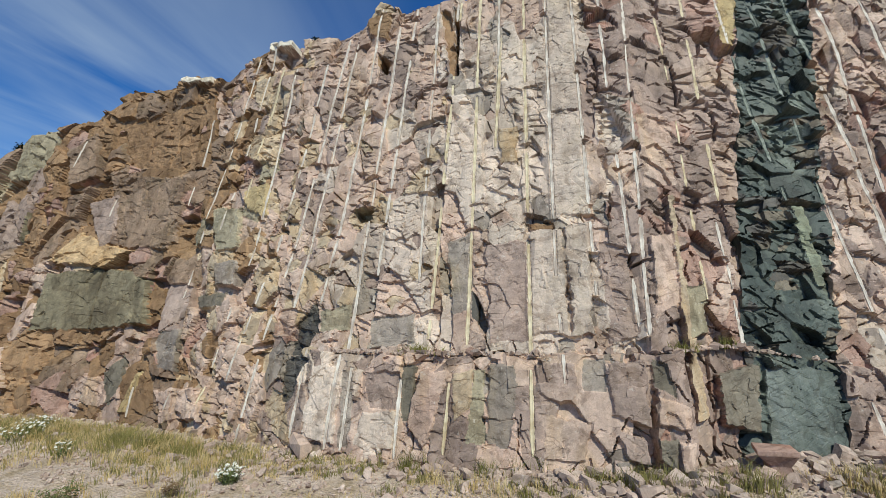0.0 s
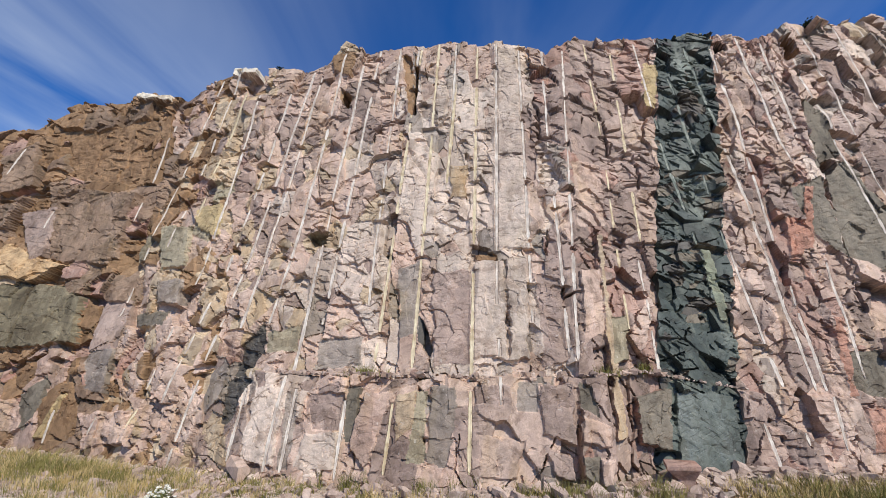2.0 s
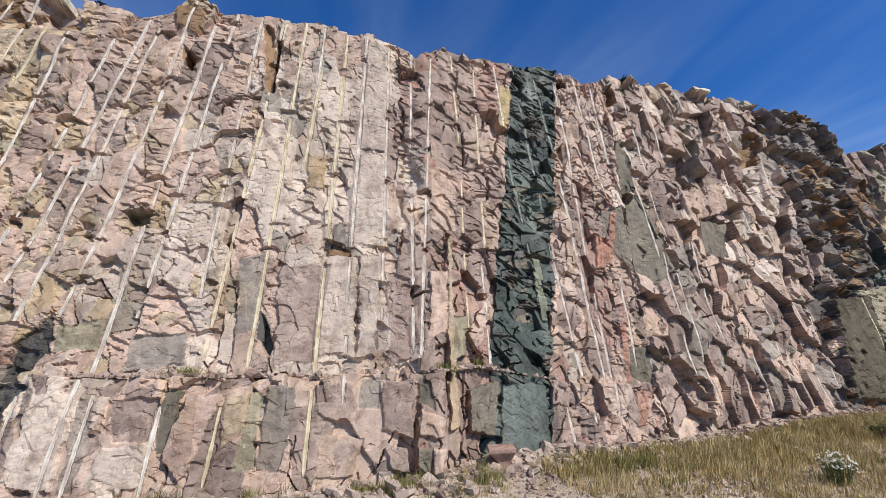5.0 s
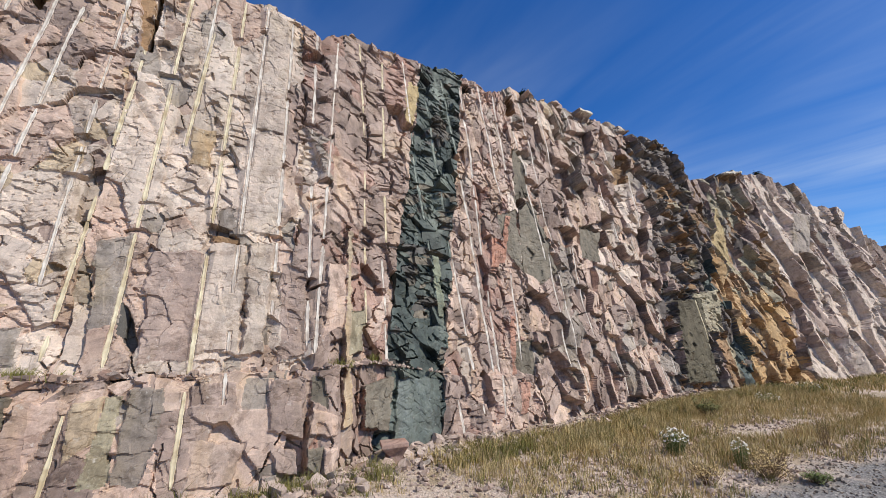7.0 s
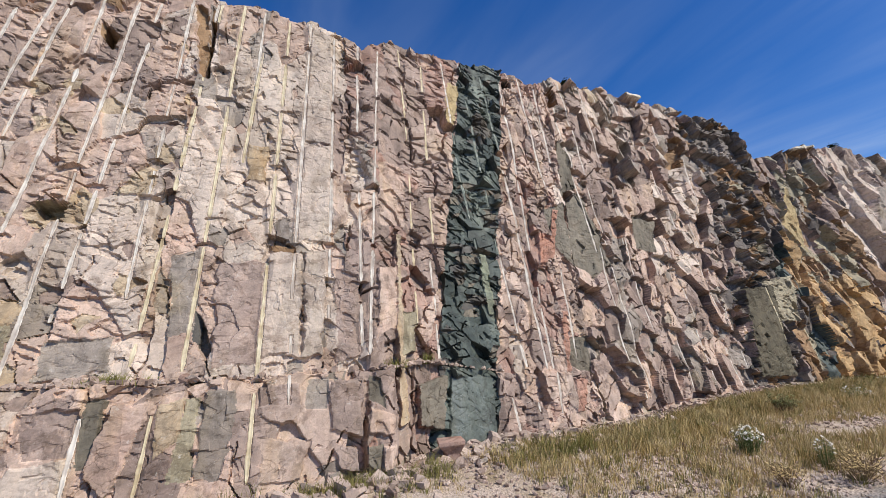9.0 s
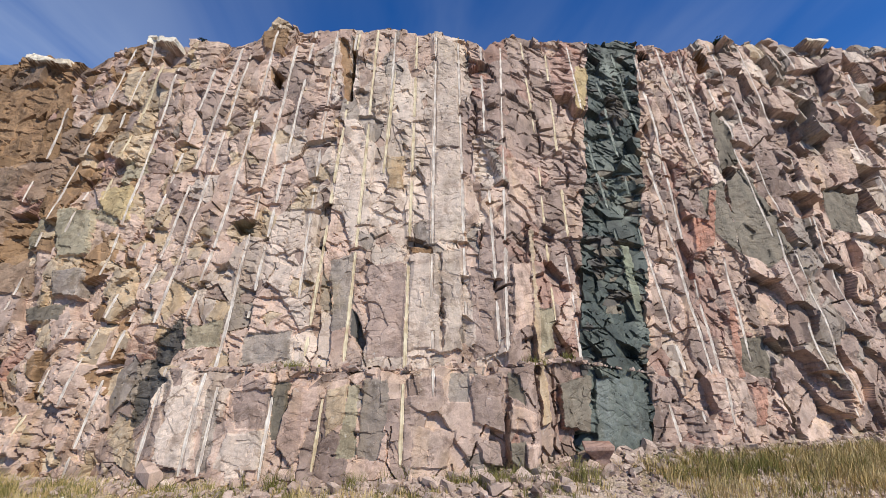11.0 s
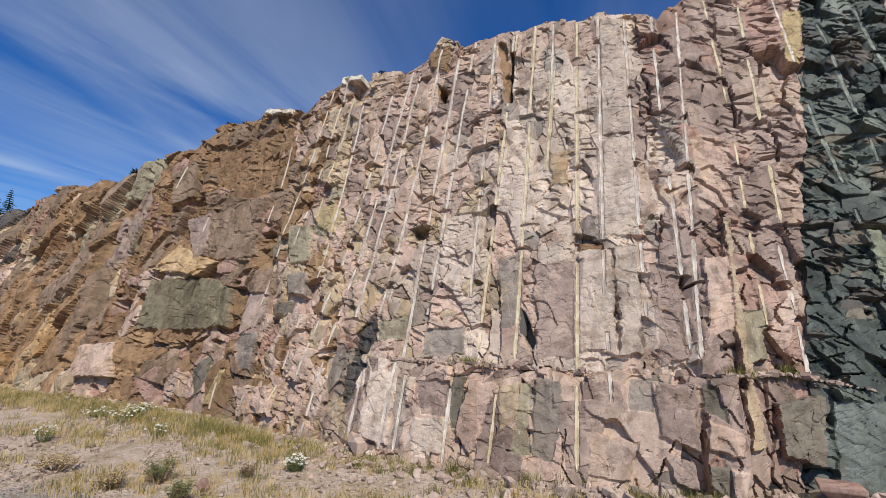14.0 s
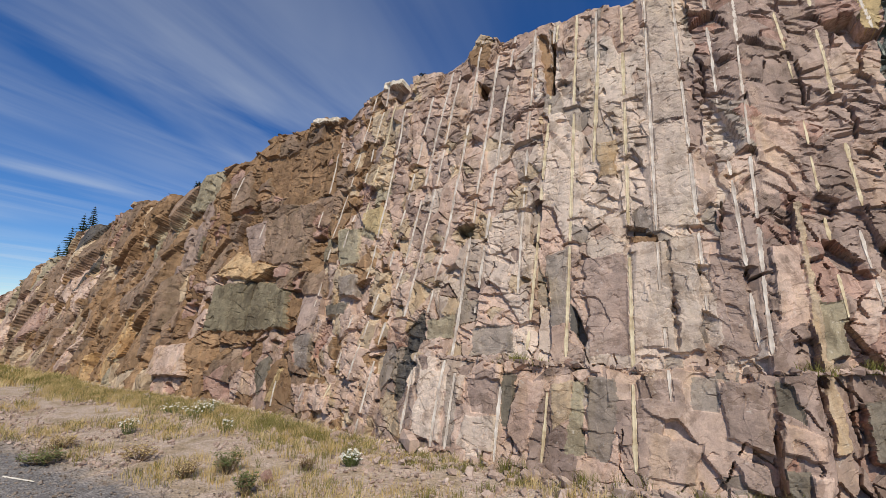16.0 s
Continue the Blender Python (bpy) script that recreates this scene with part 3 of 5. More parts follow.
def slab(zone_name, points, material, depth, sx=0.0, sz=0.0, rough=0.015, name="rock_slab", label="", whole=True):
    """A single large face of the cliff that stands out from its surroundings."""
    p = list(points)
    if area_of(p) < 0:
        p.reverse()
    ZONES[zone_name].slabs.append((p, material, depth, sx, sz, rough, name, label, whole))


# slate-grey slabs right of the dike
slab("red_face", [(4.74, 1.02), (5.18, 0.84), (5.27, 1.10), (5.27, 1.49), (4.72, 1.48)], SLATE, -0.03, label="slate-grey joint slab")
slab("blocky_face", [(5.44, 4.44), (5.98, 4.74), (5.87, 5.59), (5.76, 5.93), (5.62, 5.78)], SLATE, -0.02, label="slate-grey joint slab")
slab("blocky_face", [(5.37, 2.90), (5.78, 2.60), (6.49, 2.98), (6.24, 3.80), (5.99, 4.61), (5.51, 4.29)], SLATE, -0.03, 0.05, label="slate-grey joint slab")
slab("red_face", [(4.86, 3.40), (5.17, 2.97), (5.34, 2.88), (5.40, 4.23), (4.83, 4.02)], SLATE, -0.03, 0.05, label="slate-grey joint slab")
# hollows
slab("blocky_face", [(7.35, 5.27), (8.23, 5.67), (8.23, 6.19), (7.31, 5.83)], MAUVE, -0.40, 0.0, 0.2, 0.05, "rock_hollow")
slab("blocky_face", [(11.05, 6.50), (11.70, 6.68), (12.09, 7.69), (11.43, 7.67)], BROWN, -0.38, 0.3, 0.1, 0.05, "rock_hollow")
slab("blocky_face", [(5.73, 6.83), (6.00, 7.01), (6.05, 7.52), (5.75, 7.38)], BROWN, -0.40, 0.0, 0.0, 0.05, "rock_hollow")
slab("red_face", [(4.37, 6.98), (4.59, 7.03), (4.63, 7.23), (4.39, 7.26)], MICA, -0.35, 0.0, 0.0, 0.05, "rock_hollow")
slab("blocky_face", [(5.81, 0.98), (6.14, 0.56), (6.63, 0.51), (6.03, 1.31), (5.80, 1.24)], MAUVE, -0.34, 0.3, 0.0, 0.04, "rock_hollow")
slab("pink_face", [(-2.72, 3.18), (-2.57, 2.98), (-2.37, 3.00), (-2.42, 3.22)], OLIVE, -0.33, 0.2, 0.3, 0.06, "rock_hollow")
slab("pink_face", [(-2.55, 5.76), (-2.37, 5.57), (-2.26, 5.74), (-2.54, 5.97)], BROWN, -0.33, 0.3, 0.2, 0.06, "rock_hollow")
slab("orange_face", [(-15.22, 3.73), (-13.83, 3.59), (-13.62, 4.10), (-15.20, 4.16)], BROWN, -0.36, 0.3, 0.2, 0.06, "rock_hollow")
# large pale blocks among the jutting ones
slab("blocky_face", [(8.30, 5.60), (9.05, 5.82), (9.35, 6.26), (8.32, 6.07)], GREY, 0.12, -0.35, -0.2, 0.03, "rock_block")
# black mica streak low in the pink face
slab("pink_face", [(-3.52, 0.56), (-3.37, 0.56), (-3.11, 1.09), (-3.22, 1.16), (-3.48, 1.07)], MICA, -0.05, 0.12, 0.0, 0.05, label="black micaceous slab")
slab("pink_face", [(-3.47, 1.12), (-3.20, 1.19), (-3.02, 1.57), (-3.15, 1.85), (-3.45, 1.53)], MICA, -0.06, 0.12, 0.0, 0.05, label="black micaceous slab")
slab("pink_face", [(-2.31, 1.23), (-1.67, 1.31), (-1.72, 1.64), (-2.30, 1.60)], GREY, -0.02, label="smooth grey patch of rock")
# smooth panels of the pale face
slab("pale_face", [(0.06, 2.87), (0.55, 2.84), (0.57, 4.38), (0.14, 4.34)], PALE, 0.015, whole=False)
slab("pale_face", [(0.14, 4.42), (0.58, 4.41), (0.57, 6.59), (0.20, 6.68)], PALE, 0.02, whole=False)
slab("pale_face", [(-0.27, 1.37), (0.18, 1.39), (0.18, 2.67), (-0.21, 2.68)], PALE, 0.01, whole=False)
slab("pale_face", [(0.24, 1.39), (0.44, 1.40), (0.53, 2.76), (0.22, 2.69)], PALE, 0.02, whole=False)
slab("pale_face", [(-0.20, 2.70), (0.10, 2.69), (0.10, 2.78), (-0.20, 2.81)], BROWN, -0.06)
slab("pale_face", [(-0.96, 1.61), (-0.80, 1.42), (-0.76, 1.50), (-0.88, 1.85), (-0.97, 1.97)], MICA, -0.16)
slab("pale_face", [(-1.18, 5.22), (-1.15, 5.24), (-1.18, 6.55), (-1.23, 6.60)], BROWN, -0.25)
# yellow upright rib beside the dike and the mauve block of the bench
slab("column_face", [(1.40, 0.49), (1.52, 0.49), (1.55, 1.35), (1.56, 3.04), (1.48, 3.04)], TAN, 0.05, label="yellowish upright rib of rock", whole=False)
# brown face, from the crest down
slab("brown_face", [(-8.38, 4.84), (-6.54, 4.52), (-6.46, 5.76), (-6.82, 6.14), (-8.94, 5.91)], BROWN, -0.06, 0.02, 0.03, 0.04, label="broad brown rust-coated slab")
slab("brown_face", [(-8.68, 4.62), (-7.95, 3.04), (-6.56, 2.91), (-6.46, 4.28)], UMBER, 0.05, 0.02, 0.02, 0.04, label="broad dull umber slab")
slab("brown_face", [(-9.48, 2.78), (-8.03, 2.63), (-7.52, 2.91), (-9.02, 3.38)], SAND, 0.08, 0.0, -0.18, 0.03, label="pale orange sloping slab")
slab("brown_face", [(-9.50, 1.49), (-8.09, 1.50), (-8.08, 2.58), (-9.49, 2.59)], GREENSLAB, 0.0, label="dull green streaked slab")
slab("brown_face", [(-8.04, 1.50), (-6.71, 1.57), (-6.85, 2.30), (-7.51, 2.57), (-8.03, 2.57)], GREENSLAB, 0.05, label="dull green streaked slab")
slab("orange_face", [(-10.99, 0.43), (-10.81, 0.43), (-10.75, 1.15), (-11.00, 1.05)], PINK, 0.08)
slab("brown_face", [(-10.72, 0.41), (-9.67, 0.47), (-9.87, 1.18), (-10.70, 1.09)], PINK, 0.10, 0.0, -0.1)
# dusty pale lips on the crest
slab("brown_face", [(-7.40, 6.64), (-6.44, 6.43), (-6.43, 6.56), (-7.40, 6.79)], SOILCAP, 0.10, name="pale_lip", label="pale dusty crest lip")
slab("broken_face", [(-4.95, 6.74), (-4.35, 6.62), (-4.35, 6.73), (-4.95, 6.93)], SOILCAP, 0.10, name="pale_lip", label="pale dusty crest lip")
slab("blocky_face", [(9.55, 8.63), (10.38, 8.77), (10.38, 8.88), (9.55, 8.74)], SOILCAP, 0.10, name="pale_lip", label="pale dusty crest lip")
slab("rusty_face", [(17.44, 7.93), (18.69, 8.17), (18.69, 8.29), (17.44, 8.04)], SOILCAP, 0.12, name="pale_lip", label="pale dusty crest lip")
# dark drill groove across the slate slab
slab("blocky_face", [(5.72, 4.92), (5.76, 4.90), (6.20, 3.62), (6.16, 3.60)], MICA, -0.07, name="dark_groove", label="dark straight drill groove")
# patches of their own rock between the drill traces, from the foot up
slab("pink_face", [(-2.97, 1.00), (-2.59, 1.01), (-2.56, 0.13), (-3.00, 0.14)], PALE, 0.02)
slab("pink_face", [(-2.53, 0.95), (-2.36, 0.95), (-2.38, 0.12), (-2.52, 0.11)], GREY, 0.00)
slab("pink_face", [(-2.27, 0.95), (-1.76, 0.96), (-1.79, 0.57), (-2.15, 0.54)], MAUVE, -0.03)
slab("pink_face", [(-2.22, 0.49), (-1.75, 0.51), (-1.78, 0.15), (-2.34, 0.12)], PALE, 0.01)
slab("pink_face", [(-1.76, 1.03), (-1.60, 1.03), (-1.62, 0.43), (-1.74, 0.42)], SLATE, -0.04)
slab("pink_face", [(-1.56, 1.00), (-1.21, 0.97), (-1.35, 0.38), (-1.47, 0.17), (-1.65, 0.37)], PINK, 0.01)
slab("pale_face", [(-1.13, 0.94), (-0.92, 0.98), (-0.91, 0.62), (-1.12, 0.44)], TAN, 0.02)
slab("pale_face", [(-0.90, 0.98), (-0.78, 0.98), (-0.78, 0.24), (-0.99, 0.23)], OLIVE, -0.02)
slab("pale_face", [(-0.73, 1.04), (-0.44, 1.04), (-0.45, 0.68), (-0.53, 0.20), (-0.74, 0.24)], GREY, 0.0)
slab("pale_face", [(-0.21, 1.05), (0.21, 1.05), (0.17, 0.66), (-0.20, 0.73)], MAUVE, 0.02)
slab("pale_face", [(-0.18, 0.54), (0.34, 0.48), (0.23, 0.14), (-0.17, 0.13)], PINK, 0.0)
slab("pale_face", [(0.28, 1.11), (0.51, 1.11), (0.49, 0.78), (0.27, 0.78)], GREY, -0.01)
slab("pale_face", [(0.55, 1.05), (0.91, 1.11), (0.88, 0.46), (0.54, 0.56)], MAUVE, 0.05)
slab("pale_face", [(0.54, 0.45), (0.86, 0.35), (0.85, 0.12), (0.65, 0.16)], MAUVE, 0.03)
slab("column_face", [(0.98, 1.11), (1.12, 1.06), (1.17, 0.72), (0.97, 0.84)], SLATE, -0.04)
slab("column_face", [(0.98, 0.75), (1.30, 0.64), (1.28, 0.43), (0.96, 0.49)], PINK, 0.03)
slab("column_face", [(0.94, 0.34), (1.11, 0.34), (1.07, 0.08), (0.95, 0.17)], SLATE, 0.0)
slab("column_face", [(1.14, 0.32), (1.28, 0.31), (1.21, 0.04), (1.11, 0.08)], PINK, 0.04)
slab("column_face", [(1.72, 0.92), (2.22, 0.99), (2.10, 0.31), (1.71, 0.43)], SLATE, 0.12)
slab("dike", [(2.32, 0.97), (3.12, 0.92), (3.06, 0.01), (2.18, 0.06)], DIKELOW, 0.03, label="smoother grey-green foot of the dike")
slab("dike", [(3.19, 2.98), (3.34, 2.97), (3.32, 1.91), (3.20, 1.87)], PALEGREEN, -0.01, label="pale green mineral streak in the dike")
slab("pink_face", [(-3.07, 1.72), (-2.60, 1.77), (-2.58, 1.47), (-3.01, 1.45)], OLIVE, -0.02)
slab("pale_face", [(-1.28, 2.59), (-0.97, 2.71), (-0.96, 1.72), (-1.19, 1.65)], GREY, -0.02)
slab("pale_face", [(-0.77, 2.54), (-0.26, 2.54), (-0.29, 1.32), (-0.73, 1.29)], MAUVE, 0.015)
slab("column_face", [(0.60, 2.48), (0.91, 2.40), (0.91, 1.40), (0.62, 1.29)], MAUVE, -0.03)
slab("column_face", [(1.18, 2.51), (1.47, 2.54), (1.42, 1.74), (1.12, 1.55)], PINK, 0.02)
slab("column_face", [(1.56, 1.89), (1.80, 1.93), (1.74, 1.38), (1.50, 1.32)], OLIVE, -0.02)
slab("pink_face", [(-2.77, 6.75), (-2.31, 6.81), (-2.39, 6.20), (-2.72, 6.38)], BROWN, 0.04)
slab("pale_face", [(-1.46, 6.59), (-1.29, 6.53), (-1.16, 5.24), (-1.30, 5.29)], BROWN, -0.08)
slab("pale_face", [(-0.56, 4.25), (-0.29, 4.28), (-0.33, 3.72), (-0.55, 3.70)], TAN, 0.0)
slab("column_face", [(1.26, 4.25), (1.76, 4.33), (1.69, 3.25), (1.23, 3.17)], PINK, 0.0, 0.0, 0.0, 0.05)
slab("dike", [(2.91, 6.72), (3.21, 6.70), (2.98, 5.60), (2.80, 5.66)], OCHRE, 0.0)
slab("broken_face", [(-5.27, 6.19), (-4.72, 6.11), (-4.77, 5.45), (-5.15, 5.64)], TAN, 0.03)
slab("broken_face", [(-4.93, 3.78), (-4.41, 3.90), (-4.29, 3.25), (-4.74, 3.37)], OCHRE, 0.0)
slab("broken_face", [(-5.59, 3.50), (-4.95, 3.49), (-4.82, 2.78), (-5.30, 2.72)], OLIVE, 0.02)
slab("broken_face", [(-5.24, 2.52), (-4.71, 2.54), (-4.70, 2.14), (-5.11, 2.15)], GREY, 0.04)
slab("broken_face", [(-5.55, 2.01), (-4.89, 2.04), (-4.92, 1.82), (-5.46, 1.83)], SLATE, 0.0)
slab("broken_face", [(-6.29, 1.42), (-5.78, 1.48), (-5.70, 0.84), (-6.09, 0.89)], GREY, 0.05)
slab("brown_face", [(-7.34, 0.77), (-6.96, 1.10), (-6.90, 0.48), (-7.09, 0.27)], SLATE, 0.0)
slab("brown_face", [(-6.75, 0.19), (-6.55, 0.75), (-6.42, 0.84), (-6.54, 0.20)], OCHRE, 0.04)
slab("broken_face", [(-6.03, 0.54), (-5.06, 0.68), (-4.96, 0.23), (-5.75, 0.12)], PINK, 0.06, 0.0, 0.0, 0.04)
slab("brown_face", [(-8.96, 4.00), (-8.26, 4.13), (-8.04, 3.08), (-8.30, 3.04)], MAUVE, 0.08)
slab("brown_face", [(-10.09, 5.30), (-9.43, 5.69), (-9.02, 4.64), (-9.70, 4.47)], UMBER, 0.03)
slab("brown_face", [(-8.23, 4.10), (-7.10, 4.38), (-6.45, 3.03), (-7.63, 2.98)], UMBER, 0.03)
slab("blocky_face", [(7.42, 4.93), (9.37, 5.53), (9.19, 4.70), (7.47, 4.13)], PINK, 0.06, 0.0, 0.0, 0.05)
slab("blocky_face", [(7.97, 4.31), (9.13, 4.41), (8.66, 3.43), (7.76, 3.46)], SLATE, -0.02)
slab("crumbly_face", [(13.14, 2.89), (14.68, 3.06), (14.12, 1.64), (13.13, 1.72)], OLIVE, 0.04, 0.0, 0.0, 0.05)
slab("crumbly_face", [(12.22, 2.63), (13.45, 2.72), (13.13, 0.21), (11.66, 0.26)], DARKSLAB, 0.06, label="dark olive smooth slab")
slab("rusty_face", [(16.95, 7.10), (16.58, 5.24), (16.55, 3.46), (15.72, 4.93)], OCHRE, 0.0)
slab("mauve_face", [(21.77, 6.86), (23.21, 6.91), (21.67, 4.98), (20.28, 4.86)], GREY, 0.1)

slab("red_face", [(4.60, 3.49), (4.86, 3.42), (4.65, 2.88), (4.47, 2.86)], RUST, 0.01, 0.0, 0.0, 0.03, label="rust-red stained rock")
slab("red_face", [(5.07, 4.04), (5.22, 4.05), (4.83, 2.97), (4.66, 2.97)], RUST, 0.0, 0.0, 0.0, 0.03, label="rust-red stained rock")
slab("red_face", [(4.78, 1.95), (4.92, 1.95), (4.75, 0.93), (4.61, 0.89)], RUST, 0.01, 0.0, 0.0, 0.03, label="rust-red stained rock")
slab("red_face", [(4.74, 0.79), (4.99, 0.76), (4.79, 0.28), (4.64, 0.28)], RUST, 0.02, 0.0, 0.0, 0.03, label="rust-red stained rock")


def ragged_lip(x):
    return np.interp(x, LEDGE_X, LEDGE_Z) + 0.07 * fbm(x * 2.2, x * 0, 9, 4, 0.6)


def broad_depth(x, z):
    """The broad bulges and hollows of the face, and the bench at its foot."""
    d = 0.08 * waves(x * 0.7, z * 0.30, 31) + 0.02 * waves(x * 1.9, z * 0.8, 77)
    lip = ragged_lip(x)
    bench = 0.18 * np.clip(np.minimum((x + 3.5) / 0.6, (1.38 - x) / 0.06), 0, 1) + 0.06 * np.clip(np.minimum((x - 3.15) / 0.1, (5.4 - x) / 0.3), 0, 1)
    d = d + bench * np.clip((lip - z) / 0.03, 0, 1)
    far = np.maximum(0.0, np.abs(x - 1) - 9) / 10
    return d + far * 0.32 * waves(x * 0.45, z * 0.3, 13)


def pick_rock(zn, index, x, z, rng):
    """The rock of a block: rocks lie in patches about a metre wide and mingle near a zone's edge."""
    order = list(ZONES.values())
    rocks = zn.rocks
    for other, edge in ((index - 1, zn.lo), (index + 1, zn.hi)):
        if 0 <= other < len(order) and "dike" not in (zn.name, order[other].name):
            if rng.random() < 0.55 * max(0.0, 1 - abs(x - float(zn.side(edge, z))) / 0.45):
                rocks = order[other].rocks
    best = None
    for k, (mat, wt) in enumerate(rocks):
        wt = wt(x, z) if callable(wt) else wt
        score = math.log(wt + 1e-6) + 2.6 * noise.noise((x * 1.25 + 31 * k, z * (0.35 if x < -4 else 0.7), 11.0 * k)) - 0.30 * math.log(-math.log(rng.uniform(1e-6, 1 - 1e-6)))
        if best is None or score > best[0]:
            best = (score, mat)
    return best[1]


def build_zone(zn, index):
    rng = random.Random(100 + index)
    seed = 50 * index + 3
    # columns closer together near the road's middle, rows by the nearest column
    lo, hi = zn.lo[0], zn.hi[0]
    cols = [lo]
    while cols[-1] < hi:
        cols.append(cols[-1] + min(0.35, max(0.0127, 0.0024 * math.hypot(cols[-1], 5.3))))
    cols = lo + (np.array(cols) - lo) * (hi - lo) / (cols[-1] - lo)
    nearest = 0 if lo < 0 < hi else min(abs(lo), abs(hi))
    fine = min(0.3, max(0.0127, 0.0024 * math.hypot(nearest, 5.3)))
    top_all = max(crest(x) for x in np.linspace(min(zn.lo), max(zn.hi), 60))
    rows = int((top_all + 0.3) / fine)
    f = ((cols - lo) / (hi - lo))[:, None] * np.ones((1, rows + 1))
    v = np.ones((len(cols), 1)) * np.linspace(0, 1, rows + 1)[None, :]

    def x_at(zz):
        return zn.side(zn.lo, zz) * (1 - f) + zn.side(zn.hi, zz) * f

    z = -0.3 + v * 7.0
    for _ in range(3):
        x = x_at(np.maximum(z, 0))
        top = np.interp(x[:, -1], CREST_X, CREST_Z)
        xt = x[:, -1]
        top = top + 0.05 * (lattice(np.floor(xt * 3.1 + waves(xt * 2, xt * 0, 3)), np.zeros(len(xt)), 8) - 0.5) + 0.03 * fbm(xt * 4, xt * 0, 4)
        z = -0.3 + v * (top[:, None] + 0.3)
    x = x_at(np.maximum(z, 0))
    s = cols[:, None] + 0 * z
    zc, calmer = z, 1.0
    if lo > -4.0 and hi < 2.0:
        # the bench below the ledge is broken into larger slabs
        below = z < ragged_lip(x)
        calmer = np.where(below, 0.85, 1.0)
        s, zc = np.where(below, s * 0.85 + 50, s), np.where(below, z * 0.9 + 40.2, z)
    # relief: blocks on joints, shallow spalls out of them, thin ledges and crumbs, each a cell that chance picks
    big, ci, cj, gap, joint = facets(s, zc, zn.w, zn.h, seed, fine, zn.step, zn.tilt, zn.droop, zn.turn, zn.deep, zn.chips, 0.45, zn.aside)
    mid, mi, mj, gap2, joint2 = facets(s, zc, zn.w * 0.62, zn.h * 0.42, seed + 7, fine, 0.006 + zn.step * 0.30, 0.05 + zn.tilt * 0.8, 0.03 + zn.droop * 0.5, zn.turn + 0.42, 0.0, zn.chips, 0.1, 0.6 * zn.aside)
    low, li, lj, gap3, joint3 = facets(s, zc, max(0.16, zn.w * 0.55), min(0.20, max(0.06, zn.h * 0.14)), seed + 9, fine, 0.013 + 0.14 * zn.step, 0.10 + zn.tilt * 0.5, 0.16, zn.turn - 0.18, 0.0, zn.chips, 0.2)
    tiny, ti, tj, gap4, joint4 = facets(s, zc, max(0.09, 6 * fine), max(0.055, 3.8 * fine), seed + 11, fine, 0.006, 0.22, 0.08, 0.5, 0.0, 0.8, 0.2)
    patchy = fbm(s * 1.3, z * 0.9, seed + 4, 3)
    on_mid = lattice(mi, mj, seed + 41) < np.clip(zn.spalls + 1.1 * patchy, 0, 1)
    on_low = lattice(li, lj, seed + 42) < np.clip(0.26 * zn.ledges + 1.0 * fbm(s * 1.1 + 9, z * 0.8, seed + 5, 3), 0, 1)
    on_tiny = lattice(ti, tj, seed + 43) < np.clip(0.34 + 1.3 * fbm(s * 1.9 + 4, z * 1.4, seed + 15, 3), 0.06, 0.9)
    crumb = fbm(s * 6, z * 9, seed + 6, 5, 0.55)
    base = broad_depth(x, z)
    relief = big + np.where(on_mid, mid, 0.0) + np.where(on_low, zn.ledges * low, 0.0) + np.where(on_tiny, 0.6 * tiny, 0.0) + 0.0015 * crumb
    # some joints gape; parts of them are filled with dust again
    gape = (gap < 0.55 * fine) * (joint < 0.45 * zn.cracks) * (fbm(s * 2.3, z * 1.6, seed + 14, 3) > -0.08)
    hair = (gap2 < 0.5 * fine) * (joint2 < 0.30 * zn.cracks)
    relief = relief - 0.10 * gape - 0.055 * hair
    depth = np.clip(base + relief * calmer, -0.36, 0.42)
    # single large faces and hollows
    code = ci.astype(np.int64) * 4096 + cj.astype(np.int64) + 2 ** 40
    special = []
    for sl in [q for other in ZONES.values() for q in other.slabs]:
        p = sl[0]
        xs, zs = [a[0] for a in p], [a[1] for a in p]
        if max(xs) < x.min() or min(xs) > x.max():
            continue
        size = math.sqrt(area_of(p))
        d_in = inside(p, x, z) + min(0.06, 0.12 * size) * fbm(x * 4.0, z * 4.0, 71, 3, 0.6)
        if d_in.max() < 0.02:
            continue
        cx, cz = centre_of(p)
        own = float(broad_depth(np.array([cx]), np.array([cz]))[0]) + sl[2] + sl[3] * (x - cx) + sl[4] * (z - cz)
        own = own + sl[5] * 0.4 * crumb + min(1.0, sl[5] * 22) * (np.where(on_mid, mid, 0.0) + 0.7 * np.where(on_low, low, 0.0)) + 0.35 * np.where(on_tiny, tiny, 0.0)
        k = np.clip(d_in / max(0.014, 1.5 * fine) + 0.5, 0, 1)
        depth = np.clip(depth * (1 - k) + own * k, -0.40, 0.42)
        code = np.where(d_in > 0, len(special), code)
        special.append(sl)
    # drill traces: the rock was split along them and keeps them wherever it has not spalled off since
    for t, (x0, z0, x1, z1, cream) in enumerate(TRACES):
        m = (x1 - x0) / (z1 - z0)
        dx = x - (x0 + m * (z - z0))
        if dx.min() > 0.3 or dx.max() < -0.3:
            continue
        col = np.abs(dx).argmin(axis=0)
        js = np.arange(rows + 1)
        hit = np.abs(dx[col, js]) < 0.03 + 0.5 * fine
        zz = z[col, js]
        around = [(depth - base)[np.clip(col + k, 0, len(cols) - 1), js] for k in (-2, -1, 0, 1, 2)]
        raw = np.median(np.array(around), axis=0)
        wide = max(1, int(0.22 / fine))
        kern = np.exp(-(np.arange(-3 * wide, 3 * wide + 1) / wide) ** 2)
        on_line = hit & (raw > -zn.keep)
